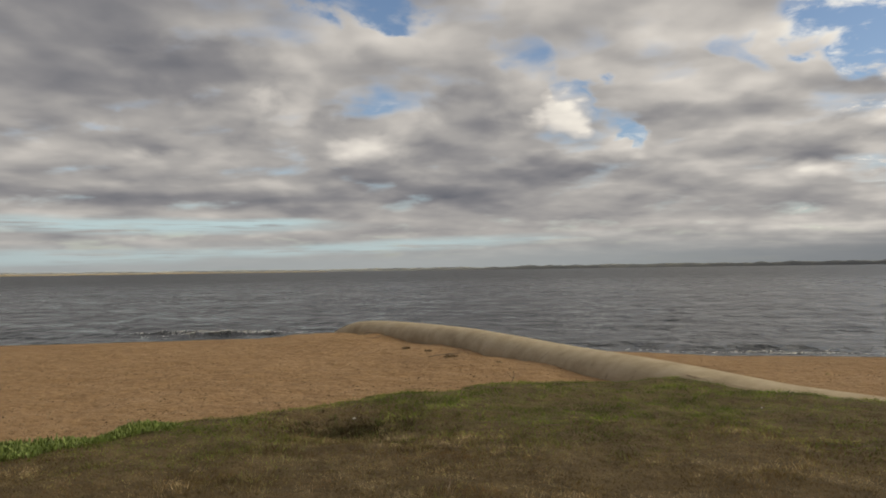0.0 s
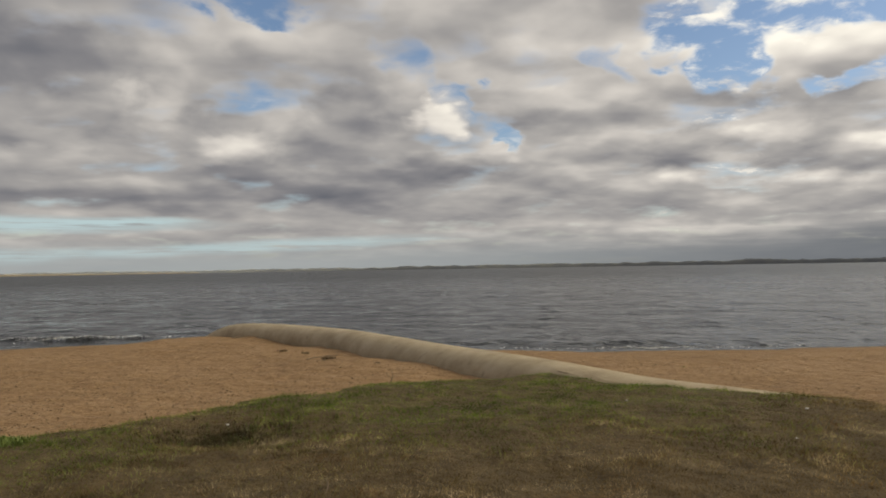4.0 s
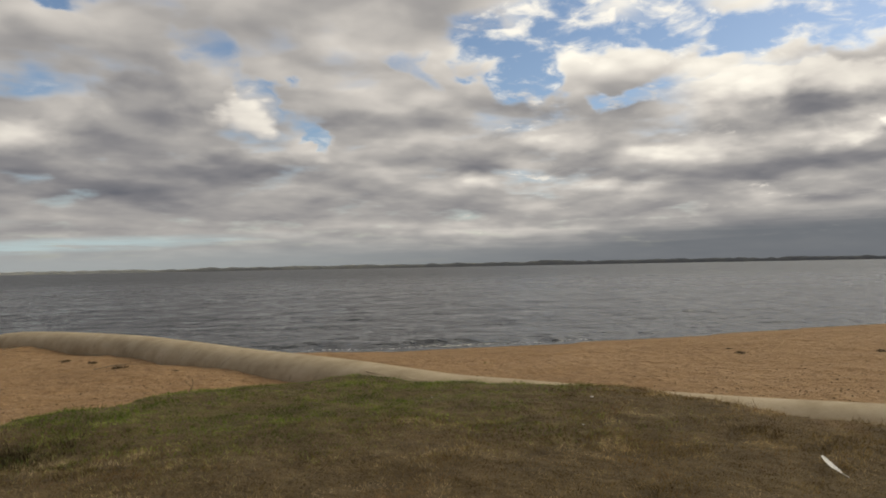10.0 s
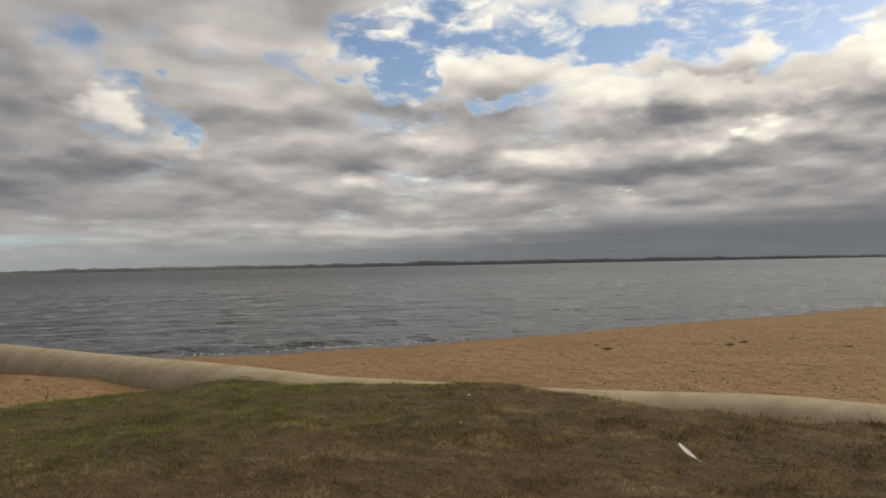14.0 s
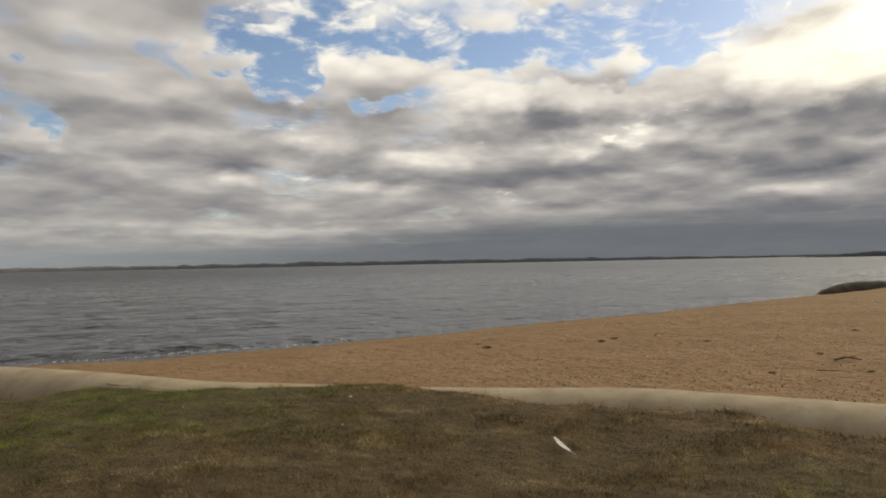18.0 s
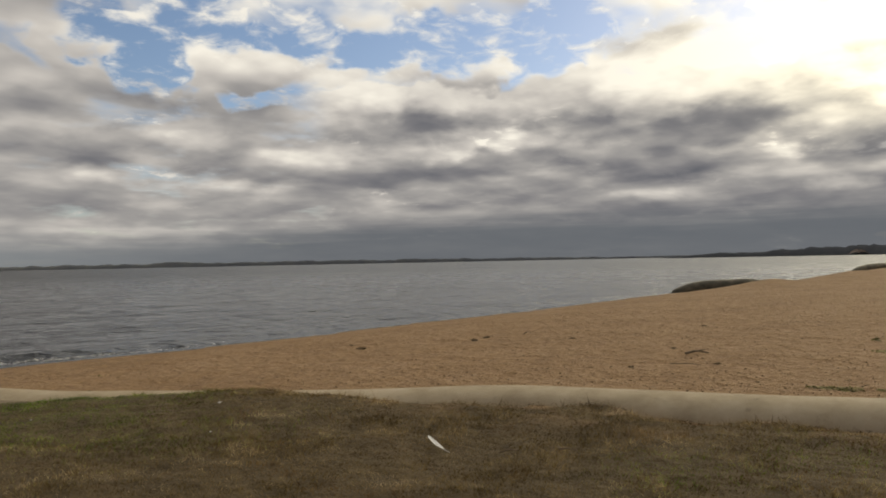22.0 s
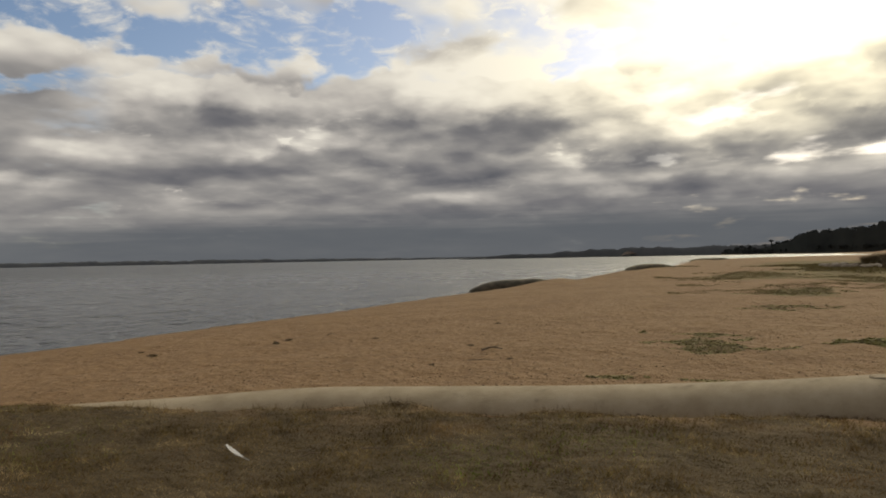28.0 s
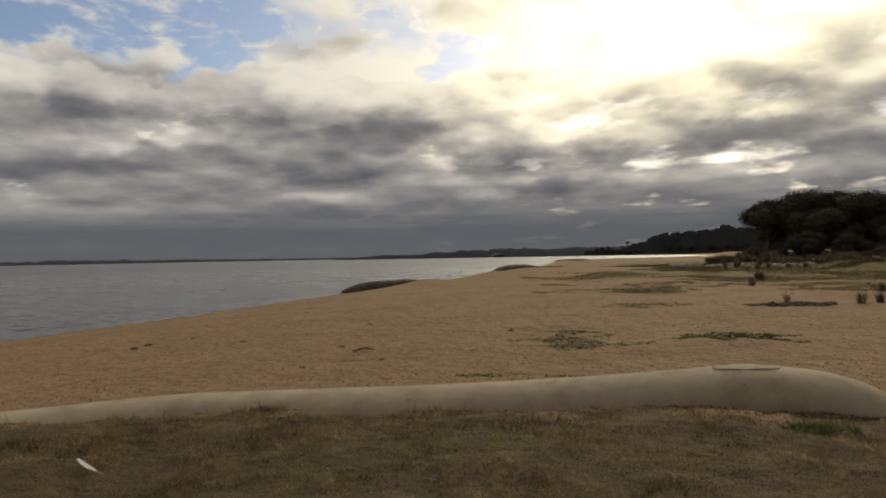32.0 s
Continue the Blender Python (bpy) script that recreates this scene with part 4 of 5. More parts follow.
def build_trees():
    label = "dark domed coastal tree with a dense spreading crown"
    kinds = [tree(11, 7.2, 5.2, label), tree(12, 7.8, 5.8, label), tree(13, 6.2, 4.6, label), tree(14, 7.6, 4.4, "dark umbrella-shaped coastal tree at the end of the wood", 0.62)]
    used = set()
    for k, a, r, sc, turn in TREES:
        x, y, _ = polar(a, r, 0)
        if k in used:
            m = pose(x, y, ground_at(x, y), 0, 0, turn)
            ob = copy_thing(kinds[k], m)
            ob.scale = (sc, sc, sc)
        else:
            used.add(k)
            set_down(kinds[k], x, y, radians(turn), sc)


# kind, bearing, distance, size, turn
TREES = [(3, 102.7, 103, 1.0, 200), (0, 104.6, 107, 1.1, 200), (1, 105.3, 106, 1.14, 40), (1, 106.0, 104, 1.12, 150), (0, 107.4, 108, 1.18, 10), (1, 108.8, 105, 1.06, 260), (0, 110.3, 107, 1.1, 90), (1, 111.9, 104, 1.04, 330),
         (0, 113.5, 105, 1.0, 20), (2, 105.2, 97, 0.62, 200), (2, 107.8, 96, 0.55, 90), (2, 110.9, 88, 0.55, 10), (2, 112.3, 84, 0.6, 300)]
build_trees()


def build_thicket():
    """Dense grey-brown scrub that closes the foot of the wood."""
    rng = np.random.RandomState(77)
    scrub = make_plain("twiggy scrub", [(0.25, (0.12, 0.095, 0.065)), (0.55, (0.2, 0.16, 0.11)), (0.85, (0.31, 0.25, 0.17))], 0.8, 0.9, 0, 0.6, 0.05)
    kinds = []
    for i, mat in enumerate((scrub, LEAF, scrub)):
        ob = tagged(new("bush"), "dense twiggy bush at the foot of the wood" if mat == scrub else "dark leafy bush at the foot of the wood", "bush", "bushes behind the beach")
        pieces = []
        for j in range(5):
            c = np.array([rng.uniform(-1, 1), rng.uniform(-1, 1), rng.uniform(0.3, 0.9)])
            rad = np.array([0.9, 0.9, 0.65]) * rng.uniform(0.75, 1.1)
            pieces.append(lump(rng, c, rad * 0.8, 300 + 9 * i + j))
            d = rng.normal(size=(700, 3))
            d /= np.linalg.norm(d, axis=1)[:, None]
            pieces.append(leaf_quads(rng, c + d * rad * rng.uniform(0.8, 1.3, (700, 1)), 0.06, 0, 3.0))
        part("foliage", mesh_of("foliage", *join(pieces), mat, False), ob, kind="stuff")
        for j in range(3):
            a = j * 2.1
            part("stem", mesh_of("stem", *limb([(0, 0, -0.3), (0.4 * math.cos(a), 0.4 * math.sin(a), 0.4), (0.9 * math.cos(a), 0.9 * math.sin(a), 1.0)], 0.06, 0.02, 5), BARK), ob)
        kinds.append(ob)
    n = 0
    for i in range(120):
        a = rng.uniform(98.6, 113)
        r = np.interp(a, [97, 101, 104, 113], [112, 106, 97, 90]) + rng.uniform(-9, 5)
        k = rng.uniform(0.35, 0.95) * float(np.interp(a, [97, 101, 103], [0.55, 0.75, 1.0]))
        x, y, _ = polar(a, r, 0)
        ob = kinds[i] if i < 3 else copy_thing(kinds[int(rng.choice([0, 2, 1, 0]))], pose(0, 0, 0))
        set_down(ob, x, y, rng.uniform(0, 6.28), k, 0.1)
    # a dark bush on the grassy mound
    for a, r, k in ((110.6, 66, 0.5), (111.4, 67, 0.6), (112.3, 66, 0.7)):
        x, y, _ = polar(a, r, 0)
        set_down(copy_thing(kinds[1], pose(0, 0, 0)), x, y, a, k, 0.1)


build_thicket()


def build_far_woods():
    """Crowns of the wood on the far hill, and the taller single trees on its skyline."""
    rng = np.random.RandomState(31)
    pieces = []
    for i in range(420):
        a = rng.uniform(89.8, 104)
        near = np.interp(a, [89.5, 92.5, 96, 101], [1150, 1080, 1000, 960])
        r = near + rng.uniform(-14, 110)
        top = np.interp(a, [89.5, 92.5, 93.8, 95.2, 98, 104], [4.0, 9.0, 15.0, 26.5, 30.0, 33.0])
        z = WATER + top * (0.2 + 0.72 * min(1.0, max(0.0, (r - near) / 60.0))) * rng.uniform(0.88, 1.05) + 2.0
        c = np.array([r * math.sin(radians(a)), r * math.cos(radians(a)), z])
        rad = np.array([1, 1, 0.7]) * rng.uniform(2.5, 5.0)
        d = rng.normal(size=(50, 3))
        d /= np.linalg.norm(d, axis=1)[:, None]
        pieces.append(leaf_quads(rng, c + d * rad * rng.uniform(0.5, 1.0, (50, 1)), 2.0, 0, 1.1))
    for a, r, z, k in ((90.9, 1100, 10.5, 3.6), (90.6, 1110, 8.5, 3.2), (91.5, 1100, 9.5, 3.4), (92.9, 1060, 17.0, 3.2), (93.3, 1060, 14.0, 3.6)):
        c = np.array([r * math.sin(radians(a)), r * math.cos(radians(a)), z])
        d = rng.normal(size=(90, 3))
        d /= np.linalg.norm(d, axis=1)[:, None]
        pieces.append(leaf_quads(rng, c + d * np.array([k, k, k * 0.6]) * rng.uniform(0.3, 1.05, (90, 1)), 1.4, 0, 1.1))
        pieces.append(leaf_quads(rng, np.stack([c + [0, 0, -q] for q in np.linspace(0.8, 8, 14)]), 1.4, 0, 2.0))
    tagged(new("far_woods", mesh_of("far_woods", *join(pieces), HILL, False)), "dark wood on the hill at the end of the beach", "trees", kind="stuff")
    # bare ochre bank on the point
    a = np.linspace(82.3, 83.7, 30)
    v = []
    for k, out in ((0.42, 0), (0.6, 6), (0.75, 12), (0.86, 16)):
        h = 12.0 * k * np.sin(np.clip((a - 82.3) / 1.4, 0, 1) * math.pi) ** 0.5 * (1 + 0.25 * rough_noise(a * 4, a * 0, 0.7, 3, 5))
        rr = 1385 + out
        v.append(np.stack([rr * np.sin(np.radians(a)), rr * np.cos(np.radians(a)), WATER - 0.5 + h], 1))
    tagged(new("backdrop_cliff", mesh_of("backdrop_cliff", np.concatenate(v), sheet(4, 30), CLIFF)), "bare ochre earth bank on the wooded point", "cliff", kind="structure")


build_far_woods()

RUSH = make_plain("dry rushes", [(0.25, (0.09, 0.072, 0.046)), (0.6, (0.18, 0.14, 0.08)), (0.85, (0.38, 0.3, 0.17))], 2.0, 0.8, 0, 0.7)
MAT_GREEN = make_plain("creeping weed", [(0.25, (0.17, 0.16, 0.05)), (0.55, (0.29, 0.25, 0.09)), (0.85, (0.42, 0.33, 0.15))], 3.0, 0.8, 0, 0.6)
MAT_DARK = make_plain("dark matted weed", [(0.25, (0.13, 0.125, 0.03)), (0.55, (0.22, 0.195, 0.05)), (0.85, (0.32, 0.26, 0.09))], 3.0, 0.8, 0, 0.6)
FLESHY = make_plain("fleshy green leaves", [(0.2, (0.085, 0.12, 0.025)), (0.55, (0.15, 0.2, 0.045)), (0.85, (0.25, 0.3, 0.09))], 4.0, 0.6, 0, 0.6, 0.3)
OLD_GRASS = make_plain("old dark grass", [(0.25, (0.04, 0.034, 0.018)), (0.55, (0.075, 0.06, 0.03)), (0.85, (0.14, 0.11, 0.05))], 4.0, 0.85, 0, 0.6)
VIVID = make_plain("fresh green grass", [(0.2, (0.05, 0.085, 0.015)), (0.55, (0.1, 0.15, 0.03)), (0.85, (0.17, 0.2, 0.06))], 4.0, 0.7, 0, 0.6)
DRIFT = make_plain("weathered driftwood", [(0.3, (0.17, 0.125, 0.085)), (0.6, (0.29, 0.22, 0.155)), (0.8, (0.42, 0.35, 0.26))], 12.0, 0.9, 0.004)
WRACK = make_plain("dry lake weed", [(0.25, (0.1, 0.07, 0.04)), (0.6, (0.2, 0.14, 0.08)), (0.85, (0.42, 0.34, 0.24))], 9.0, 0.9, 0, 0.6)
STONE = make_plain("pale limestone", [(0.3, (0.2, 0.165, 0.125)), (0.55, (0.36, 0.31, 0.245)), (0.75, (0.5, 0.45, 0.37))], 1.6, 0.9, 0.05)
VANE = make_plain("white feather", [(0.3, (0.66, 0.64, 0.6)), (0.7, (0.82, 0.81, 0.78))], 30.0, 0.7, 0)
QUILL = make_plain("feather shaft", [(0.3, (0.5, 0.46, 0.38)), (0.7, (0.66, 0.62, 0.54))], 30.0, 0.5, 0)
PAPER = make_plain("white scrap", [(0.3, (0.6, 0.59, 0.56)), (0.7, (0.76, 0.75, 0.72))], 20.0, 0.8, 0)


def rush(seed, tall, wide, n, label, category="rush", bits=None):
    rng = np.random.RandomState(seed)
    t = tagged(new("rush_tuft"), label, category, "tufts on the beach")
    part("foliage", mesh_of("foliage", *blades(rng, n, wide * 0.35, tall, 0.55, bits or 0.012), RUSH, False), t, kind="stuff")
    part("dead_foliage", mesh_of("dead_foliage", *blades(rng, n // 2, wide * 0.45, tall * 0.35, 1.2, bits or 0.012), RUSH, False), t, "grey dead blades round the foot", kind="stuff")
    return t


def weed_mat(seed, x, y, long, deep, tall, mat, label, n, turn=0.0, gap=0.0, leaf=0.05):
    """A low ragged mat of creeping leaves on the sand."""
    rng = np.random.RandomState(seed)
    u, w = rng.uniform(-1.3, 1.3, n * 3), rng.uniform(-1.3, 1.3, n * 3)
    edge = np.hypot(u, w) + 0.9 * rough_noise(u * long, w * deep, max(long, deep) * 0.35, 4, seed)
    keep = (edge < 0.85) & (rough_noise(u * long, w * deep, 0.45, 3, seed + 7) > gap - 0.5)
    u, w, edge = u[keep][:n], w[keep][:n], edge[keep][:n]
    ca, sa = math.cos(turn), math.sin(turn)
    px, py = x + u * long * ca - w * deep * sa, y + u * long * sa + w * deep * ca
    rise = tall * np.clip(1.0 - edge, 0.05, 1) * (0.6 + rough_noise(px, py, 0.3, 2, seed + 9))
    pz = terrain(px, py) + rng.uniform(0.1, 1, len(px)) * np.clip(rise, 0.01, None)
    z0 = ground_at(x, y)
    ob = tagged(new("weed_patch"), label, "weeds", "weed patches on the sand")
    ob.location = (x, y, z0)
    c = np.stack([px - x, py - y, pz - z0], 1)
    k = len(c) * 3 // 4
    part("foliage", mesh_of("foliage", *leaf_quads(rng, c[:k], leaf, 0.88, 2.2), mat, False), ob, kind="stuff")
    part("stem_tangle", mesh_of("stem_tangle", *leaf_quads(rng, c[k:] - [0, 0, 0.005], leaf * 0.5, 0.8, 7.0), RUSH, False), ob, "thin dry runners", kind="stuff")
    return ob


def build_beach_plants():
    reed = "dark upright tuft of rushes standing in the sand"
    first = rush(1, 0.62, 0.42, 110, reed)
    set_down(first, 38.0, -7.8, 0, 0.72)
    for x, y, k, turn in ((25.25, -8.44, 0.66, 30), (25.13, -8.95, 0.6, 200), (32.4, -11.6, 0.66, 90), (26.0, -9.9, 0.5, 10), (66, -14, 0.9, 20), (71, -16, 1.0, 80), (75, -13, 1.0, 10), (63, -17, 0.9, 60), (79, -17, 1.2, 0)):
        set_down(copy_thing(first, pose(0, 0, 0)), x, y, radians(turn), k)
    thin = rush(2, 0.42, 0.2, 26, "thin straw-coloured tuft growing from a weed mat")
    set_down(thin, 26.1, -6.45)
    shrub = rush(3, 0.85, 1.1, 420, "low dark twiggy shrub on the back of the beach", "shrub", 0.016)
    set_down(shrub, 44.2, -9.5, 0, 0.58)
    for x, y, k, turn in ((68.4, -20.4, 0.9, 40), (68.0, -21.9, 1.15, 100), (67.2, -23.3, 0.85, 10), (67.8, -22.6, 0.7, 300), (80, -15.0, 0.7, 50), (84, -12.5, 0.6, 70), (70, -17.5, 0.45, 20)):
        set_down(copy_thing(shrub, pose(0, 0, 0)), x, y, radians(turn), k)
    rng = np.random.RandomState(5)
    for i in range(40):
        a, r = rng.uniform(98.8, 112), rng.uniform(92, 103)
        x, y, _ = polar(a, r, 0)
        set_down(copy_thing(shrub, pose(0, 0, 0)), x, y, rng.uniform(0, 6.28), rng.uniform(0.5, 0.8) + (r - 92) * 0.09)
    up = math.pi / 2
    weed_mat(61, 15.6, 0.5, 1.0, 1.9, 0.06, MAT_GREEN, "sparse grey-green creeping weeds on sand", 7500, up, 0.3, 0.028)
    weed_mat(62, 15.95, -3.0, 1.1, 0.75, 0.07, MAT_DARK, "dense dark green mat of creeping weed", 5600, up, 0.0, 0.045)
    weed_mat(63, 25.1, -6.4, 1.3, 0.75, 0.1, WRACK, "dark brown matted weed on sand", 4200, up + 0.05, 0.0, 0.06)
    weed_mat(64, 35.8, -3.0, 2.3, 2.6, 0.09, MAT_GREEN, "thin weeds over a low sand hump", 5000, up, 0.42, 0.045)
    weed_mat(65, 25.7, -1.8, 1.35, 1.1, 0.08, MAT_GREEN, "straggling dark weeds on sand", 3000, up, 0.4, 0.04)
    weed_mat(66, 10.95, 1.6, 0.45, 0.16, 0.05, MAT_GREEN, "small weeds in the lee of the textile tube", 380, up, 0.3, 0.03)
    weed_mat(67, 11.0, 0.4, 0.35, 0.14, 0.04, MAT_GREEN, "small weeds in the lee of the textile tube", 220, up, 0.4, 0.03)
    weed_mat(68, 7.5, 14.1, 0.5, 0.13, 0.03, MAT_GREEN, "flat yellow-green weed stranded on sand", 170, -0.5, 0.4, 0.03)
    weed_mat(69, 6.7, 14.4, 0.35, 0.09, 0.05, WRACK, "dark stranded weed on sand", 130, 0.1, 0.3, 0.03)
    weed_mat(70, 8.3, -3.25, 0.5, 0.3, 0.16, MAT_DARK, "dark leafy weed at the end of the textile tube", 1300, up, 0.0, 0.035)
    weed_mat(71, 14.7, -0.75, 0.4, 0.2, 0.05, MAT_GREEN, "small clump of weeds on sand", 260, up, 0.2, 0.04)
    weed_mat(72, 17.6, 1.9, 0.1, 0.08, 0.16, MAT_DARK, "tiny dark seedling in the sand", 60, 0, 0.0, 0.04)
    weed_mat(73, 14.8, -3.9, 0.14, 0.1, 0.1, MAT_DARK, "tiny dark seedling in the sand", 80, 0, 0.0, 0.04)
    weed_mat(74, 60, -19, 3.5, 1.2, 0.12, MAT_DARK, "dark green patch of turf behind the beach", 2600, up, 0.0, 0.12)


build_beach_plants()


def build_dune_grass():
    """Short tufts all over the low dunes at the back of the beach."""
    rng = np.random.RandomState(52)
    n = 60000
    a, r = np.radians(rng.uniform(84, 113, n)), np.exp(rng.uniform(math.log(34), math.log(112), n))
    x, y = r * np.sin(a), r * np.cos(a)
    dune = 0.0 * x
    for dx, dy, wide, deep, k in DUNE_GRASS:
        dune = np.maximum(dune, k * np.exp(-((x - dx) / wide) ** 2 - ((y - dy) / deep) ** 2))
    keep = dune + 1.3 * rough_noise(x, y, 5.0, 5, 61, 0.7) > 0.55
    x, y, r = x[keep], y[keep], r[keep]
    n, per = len(x), 4
    x, y, r = np.repeat(x, per), np.repeat(y, per), np.repeat(r, per)
    x, y = x + rng.normal(0, 0.06, n * per), y + rng.normal(0, 0.06, n * per)
    z = terrain(x, y) - 0.01
    tall = rng.uniform(0.05, 0.16, n * per) * np.clip(r / 60, 0.6, 1.5)
    lean, way = rng.uniform(0.1, 1.0, n * per), rng.uniform(0, 6.283, n * per)
    w = 0.012 * r / 60
    tip = np.stack([x + tall * np.sin(lean) * np.cos(way), y + tall * np.sin(lean) * np.sin(way), z + tall * np.cos(lean)], 1)
    side = np.stack([w * np.cos(way + 1.2), w * np.sin(way + 1.2), 0 * w], 1)
    base = np.stack([x, y, z], 1)
    v = np.stack([base - side, base + side, tip], 1).reshape(-1, 3)
    mat = make_plain("dune grass", [(0.2, (0.11, 0.1, 0.035)), (0.5, (0.2, 0.165, 0.06)), (0.8, (0.36, 0.27, 0.12))], 0.4, 0.85, 0, 0.5)
    tagged(new("dune_grass", mesh_of("dune_grass", v, np.arange(len(v)).reshape(-1, 3), mat)), "short olive and straw grass on low dunes", "grass", kind="stuff")


build_dune_grass()


def build_grass_edge():
    rng = np.random.RandomState(17)
    # fleshy ground cover on the edge of the lawn
    for x, y, lx, ly, n in ((-3.95, 6.8, 0.62, 0.62, 3200), (-3.22, 7.35, 0.34, 0.34, 1500)):
        ob = tagged(new("succulent_patch"), "bright green fleshy ground cover spilling onto the sand", "succulent", "succulents at the lawn's edge")
        ob.location = (x, y, ground_at(x, y))
        ang, rad = rng.uniform(0, 6.283, n), np.sqrt(rng.uniform(0, 1, n))
        rad = rad * (1 + 0.5 * rough_noise(np.cos(ang) * 2, np.sin(ang) * 2 + x, 0.8, 2, 4))
        u, w = rad * np.cos(ang), rad * np.sin(ang)
        px, py = x + u * lx + w * 0.15, y + w * ly + u * lx * 0.52
        pz = terrain(px, py)
        pieces = []
        for i in range(n):
            lean, way, h = rng.uniform(0.1, 1.0), rng.uniform(0, 6.28), rng.uniform(0.035, 0.07)
            b = np.array([px[i] - x, py[i] - y, pz[i] - ground_at(x, y) + max(0.0, 0.08 * (1 - rad[i] ** 2)) * rng.uniform(0, 1)])
            tip = b + h * np.array([math.sin(lean) * math.cos(way), math.sin(lean) * math.sin(way), math.cos(lean)])
            s1 = np.array([math.cos(way + 1.57), math.sin(way + 1.57), 0]) * 0.009
            s2 = np.array([math.cos(way), math.sin(way), 0.4]) * 0.008
            m = b * 0.35 + tip * 0.65
            v = np.array([b - s1, b + s2, b + s1, m - s1, m + s2, m + s1, tip, tip, tip])
            pieces.append((v, np.array([[0, 1, 4, 3], [1, 2, 5, 4], [2, 0, 3, 5], [3, 4, 7, 6], [4, 5, 8, 7], [5, 3, 6, 8]])))
        part("foliage", mesh_of("foliage", *join(pieces), FLESHY, False), ob, kind="stuff")
        part("stem_tangle", mesh_of("stem_tangle", *leaf_quads(rng, np.stack([px - x, py - y, pz - ground_at(x, y) + 0.015], 1)[:160], 0.02, 0.8, 7.0), RUSH, False), ob, "brown trailing stems", kind="stuff")
    # rank dark tussock in the hollow
    t = tagged(new("tussock"), "dark tussock of old dry grass in a hollow of the lawn", "grass")
    t.location = (-1.05, 7.95, ground_at(-1.05, 7.95))
    p = []
    for i in range(260):
        v, f = blades(rng, 26, 0.06, 0.07, 1.25, 0.003)
        dx, dy = rng.normal(0, 0.36), rng.normal(0, 0.24)
        p.append((v + [dx, dy, ground_at(-1.05 + dx, 7.95 + dy) - ground_at(-1.05, 7.95)], f))
    part("dry_foliage", mesh_of("dry_foliage", *join(p[:235]), OLD_GRASS, False), t, kind="stuff")
    part("green_foliage", mesh_of("green_foliage", *join(p[235:]), VIVID, False), t, kind="stuff")
    # fresh clump near the tube's end
    t = tagged(new("grass_clump"), "fresh green grass clump between lawn and sand", "grass")
    t.location = (7.14, -1.99, ground_at(7.14, -1.99))
    p = []
    for i in range(60):
        v, f = blades(rng, 24, 0.05, 0.085, 1.1, 0.003)
        dx, dy = rng.normal(0, 0.12), rng.normal(0, 0.15)
        p.append((v + [dx, dy, ground_at(7.14 + dx, -1.99 + dy) - ground_at(7.14, -1.99)], f))
    part("foliage", mesh_of("foliage", *join(p[:48]), VIVID, False), t, kind="stuff")
    part("dry_foliage", mesh_of("dry_foliage", *join(p[48:]), RUSH, False), t, "dry blades among the green", kind="stuff")


build_grass_edge()


# ---- small things ----
def build_feather():
    ob = tagged(new("feather"), "large white bird feather lying on the lawn", "feather")
    root, tip = Vector((4.927, 3.668, -0.009)), Vector((5.118, 4.045, 0.042))
    run = (tip - root)
    side = run.cross(Vector((0, 0, 1))).normalized()
    n = 26
    v, f = [], []
    for i in range(n + 1):
        t = i / n
        c = root + run * t + Vector((0, 0, -0.012 * math.sin(math.pi * t))) - side * 0.008 * math.sin(math.pi * t)
        wv = 0.0 if t < 0.2 else 0.027 * math.sin(math.pi * min(1.0, (t - 0.2) / 0.84)) ** 0.6 * (1 + 0.08 * math.sin(i * 2.1))
        v += [c - side * wv * 0.75 + Vector((0, 0, 0.006)), c, c + side * wv + Vector((0, 0, 0.004))]
    for i in range(n):
        f += [[3 * i, 3 * i + 1, 3 * i + 4, 3 * i + 3], [3 * i + 1, 3 * i + 2, 3 * i + 5, 3 * i + 4]]
    o = np.array(root)
    part("vane", mesh_of("vane", np.array(v) - o, f, VANE), ob)
    part("shaft", mesh_of("shaft", *limb([tuple(np.array(v[1 + 3 * i]) - o) for i in (0, 8, 17, 25)], 0.0028, 0.0008, 6), QUILL), ob, "pale hollow shaft")
    ob.location = root


build_feather()


def stick(points, r0, label, twigs=(), name="driftwood_stick", category="stick"):
    """A weathered stick; points and twigs from its first point on the ground."""
    ob = tagged(new(name), label, category, "drift on the beach")
    x, y = points[0][:2]
    z0 = ground_at(x, y)
    loc = [(px - x, py - y, ground_at(px, py) - z0 + h) for px, py, h in points]
    part("stem", mesh_of("stem", *limb(loc, r0, r0 * 0.45), DRIFT), ob)
    for t in twigs:
        part("twig", mesh_of("twig", *limb([(px - x, py - y, ground_at(px, py) - z0 + h) for px, py, h in t], r0 * 0.5, r0 * 0.2, 5), DRIFT), ob)
    ob.location = (x, y, z0)
    return ob


def wrack(seed, x, y, size, label="dark clump of dry lake weed on sand"):
    rng = np.random.RandomState(seed)
    ob = tagged(new("wrack"), label, "lake weed", "drift on the beach")
    ob.location = (x, y, ground_at(x, y))
    c = rng.normal(size=(150, 3)) * [size * 0.42, size * 0.3, size * 0.12] + [0, 0, size * 0.12]
    c[:, 2] = np.clip(c[:, 2], 0.004, None)
    part("foliage", mesh_of("foliage", *leaf_quads(rng, c, size * 0.14, 0.3, 3.0), WRACK, False), ob, kind="stuff")
    part("stalk", mesh_of("stalk", *limb([(-size * 0.5, 0, 0.01), (0, size * 0.06, size * 0.16), (size * 0.5, -size * 0.1, size * 0.1)], size * 0.03, size * 0.015, 5), DRIFT), ob)
    return ob


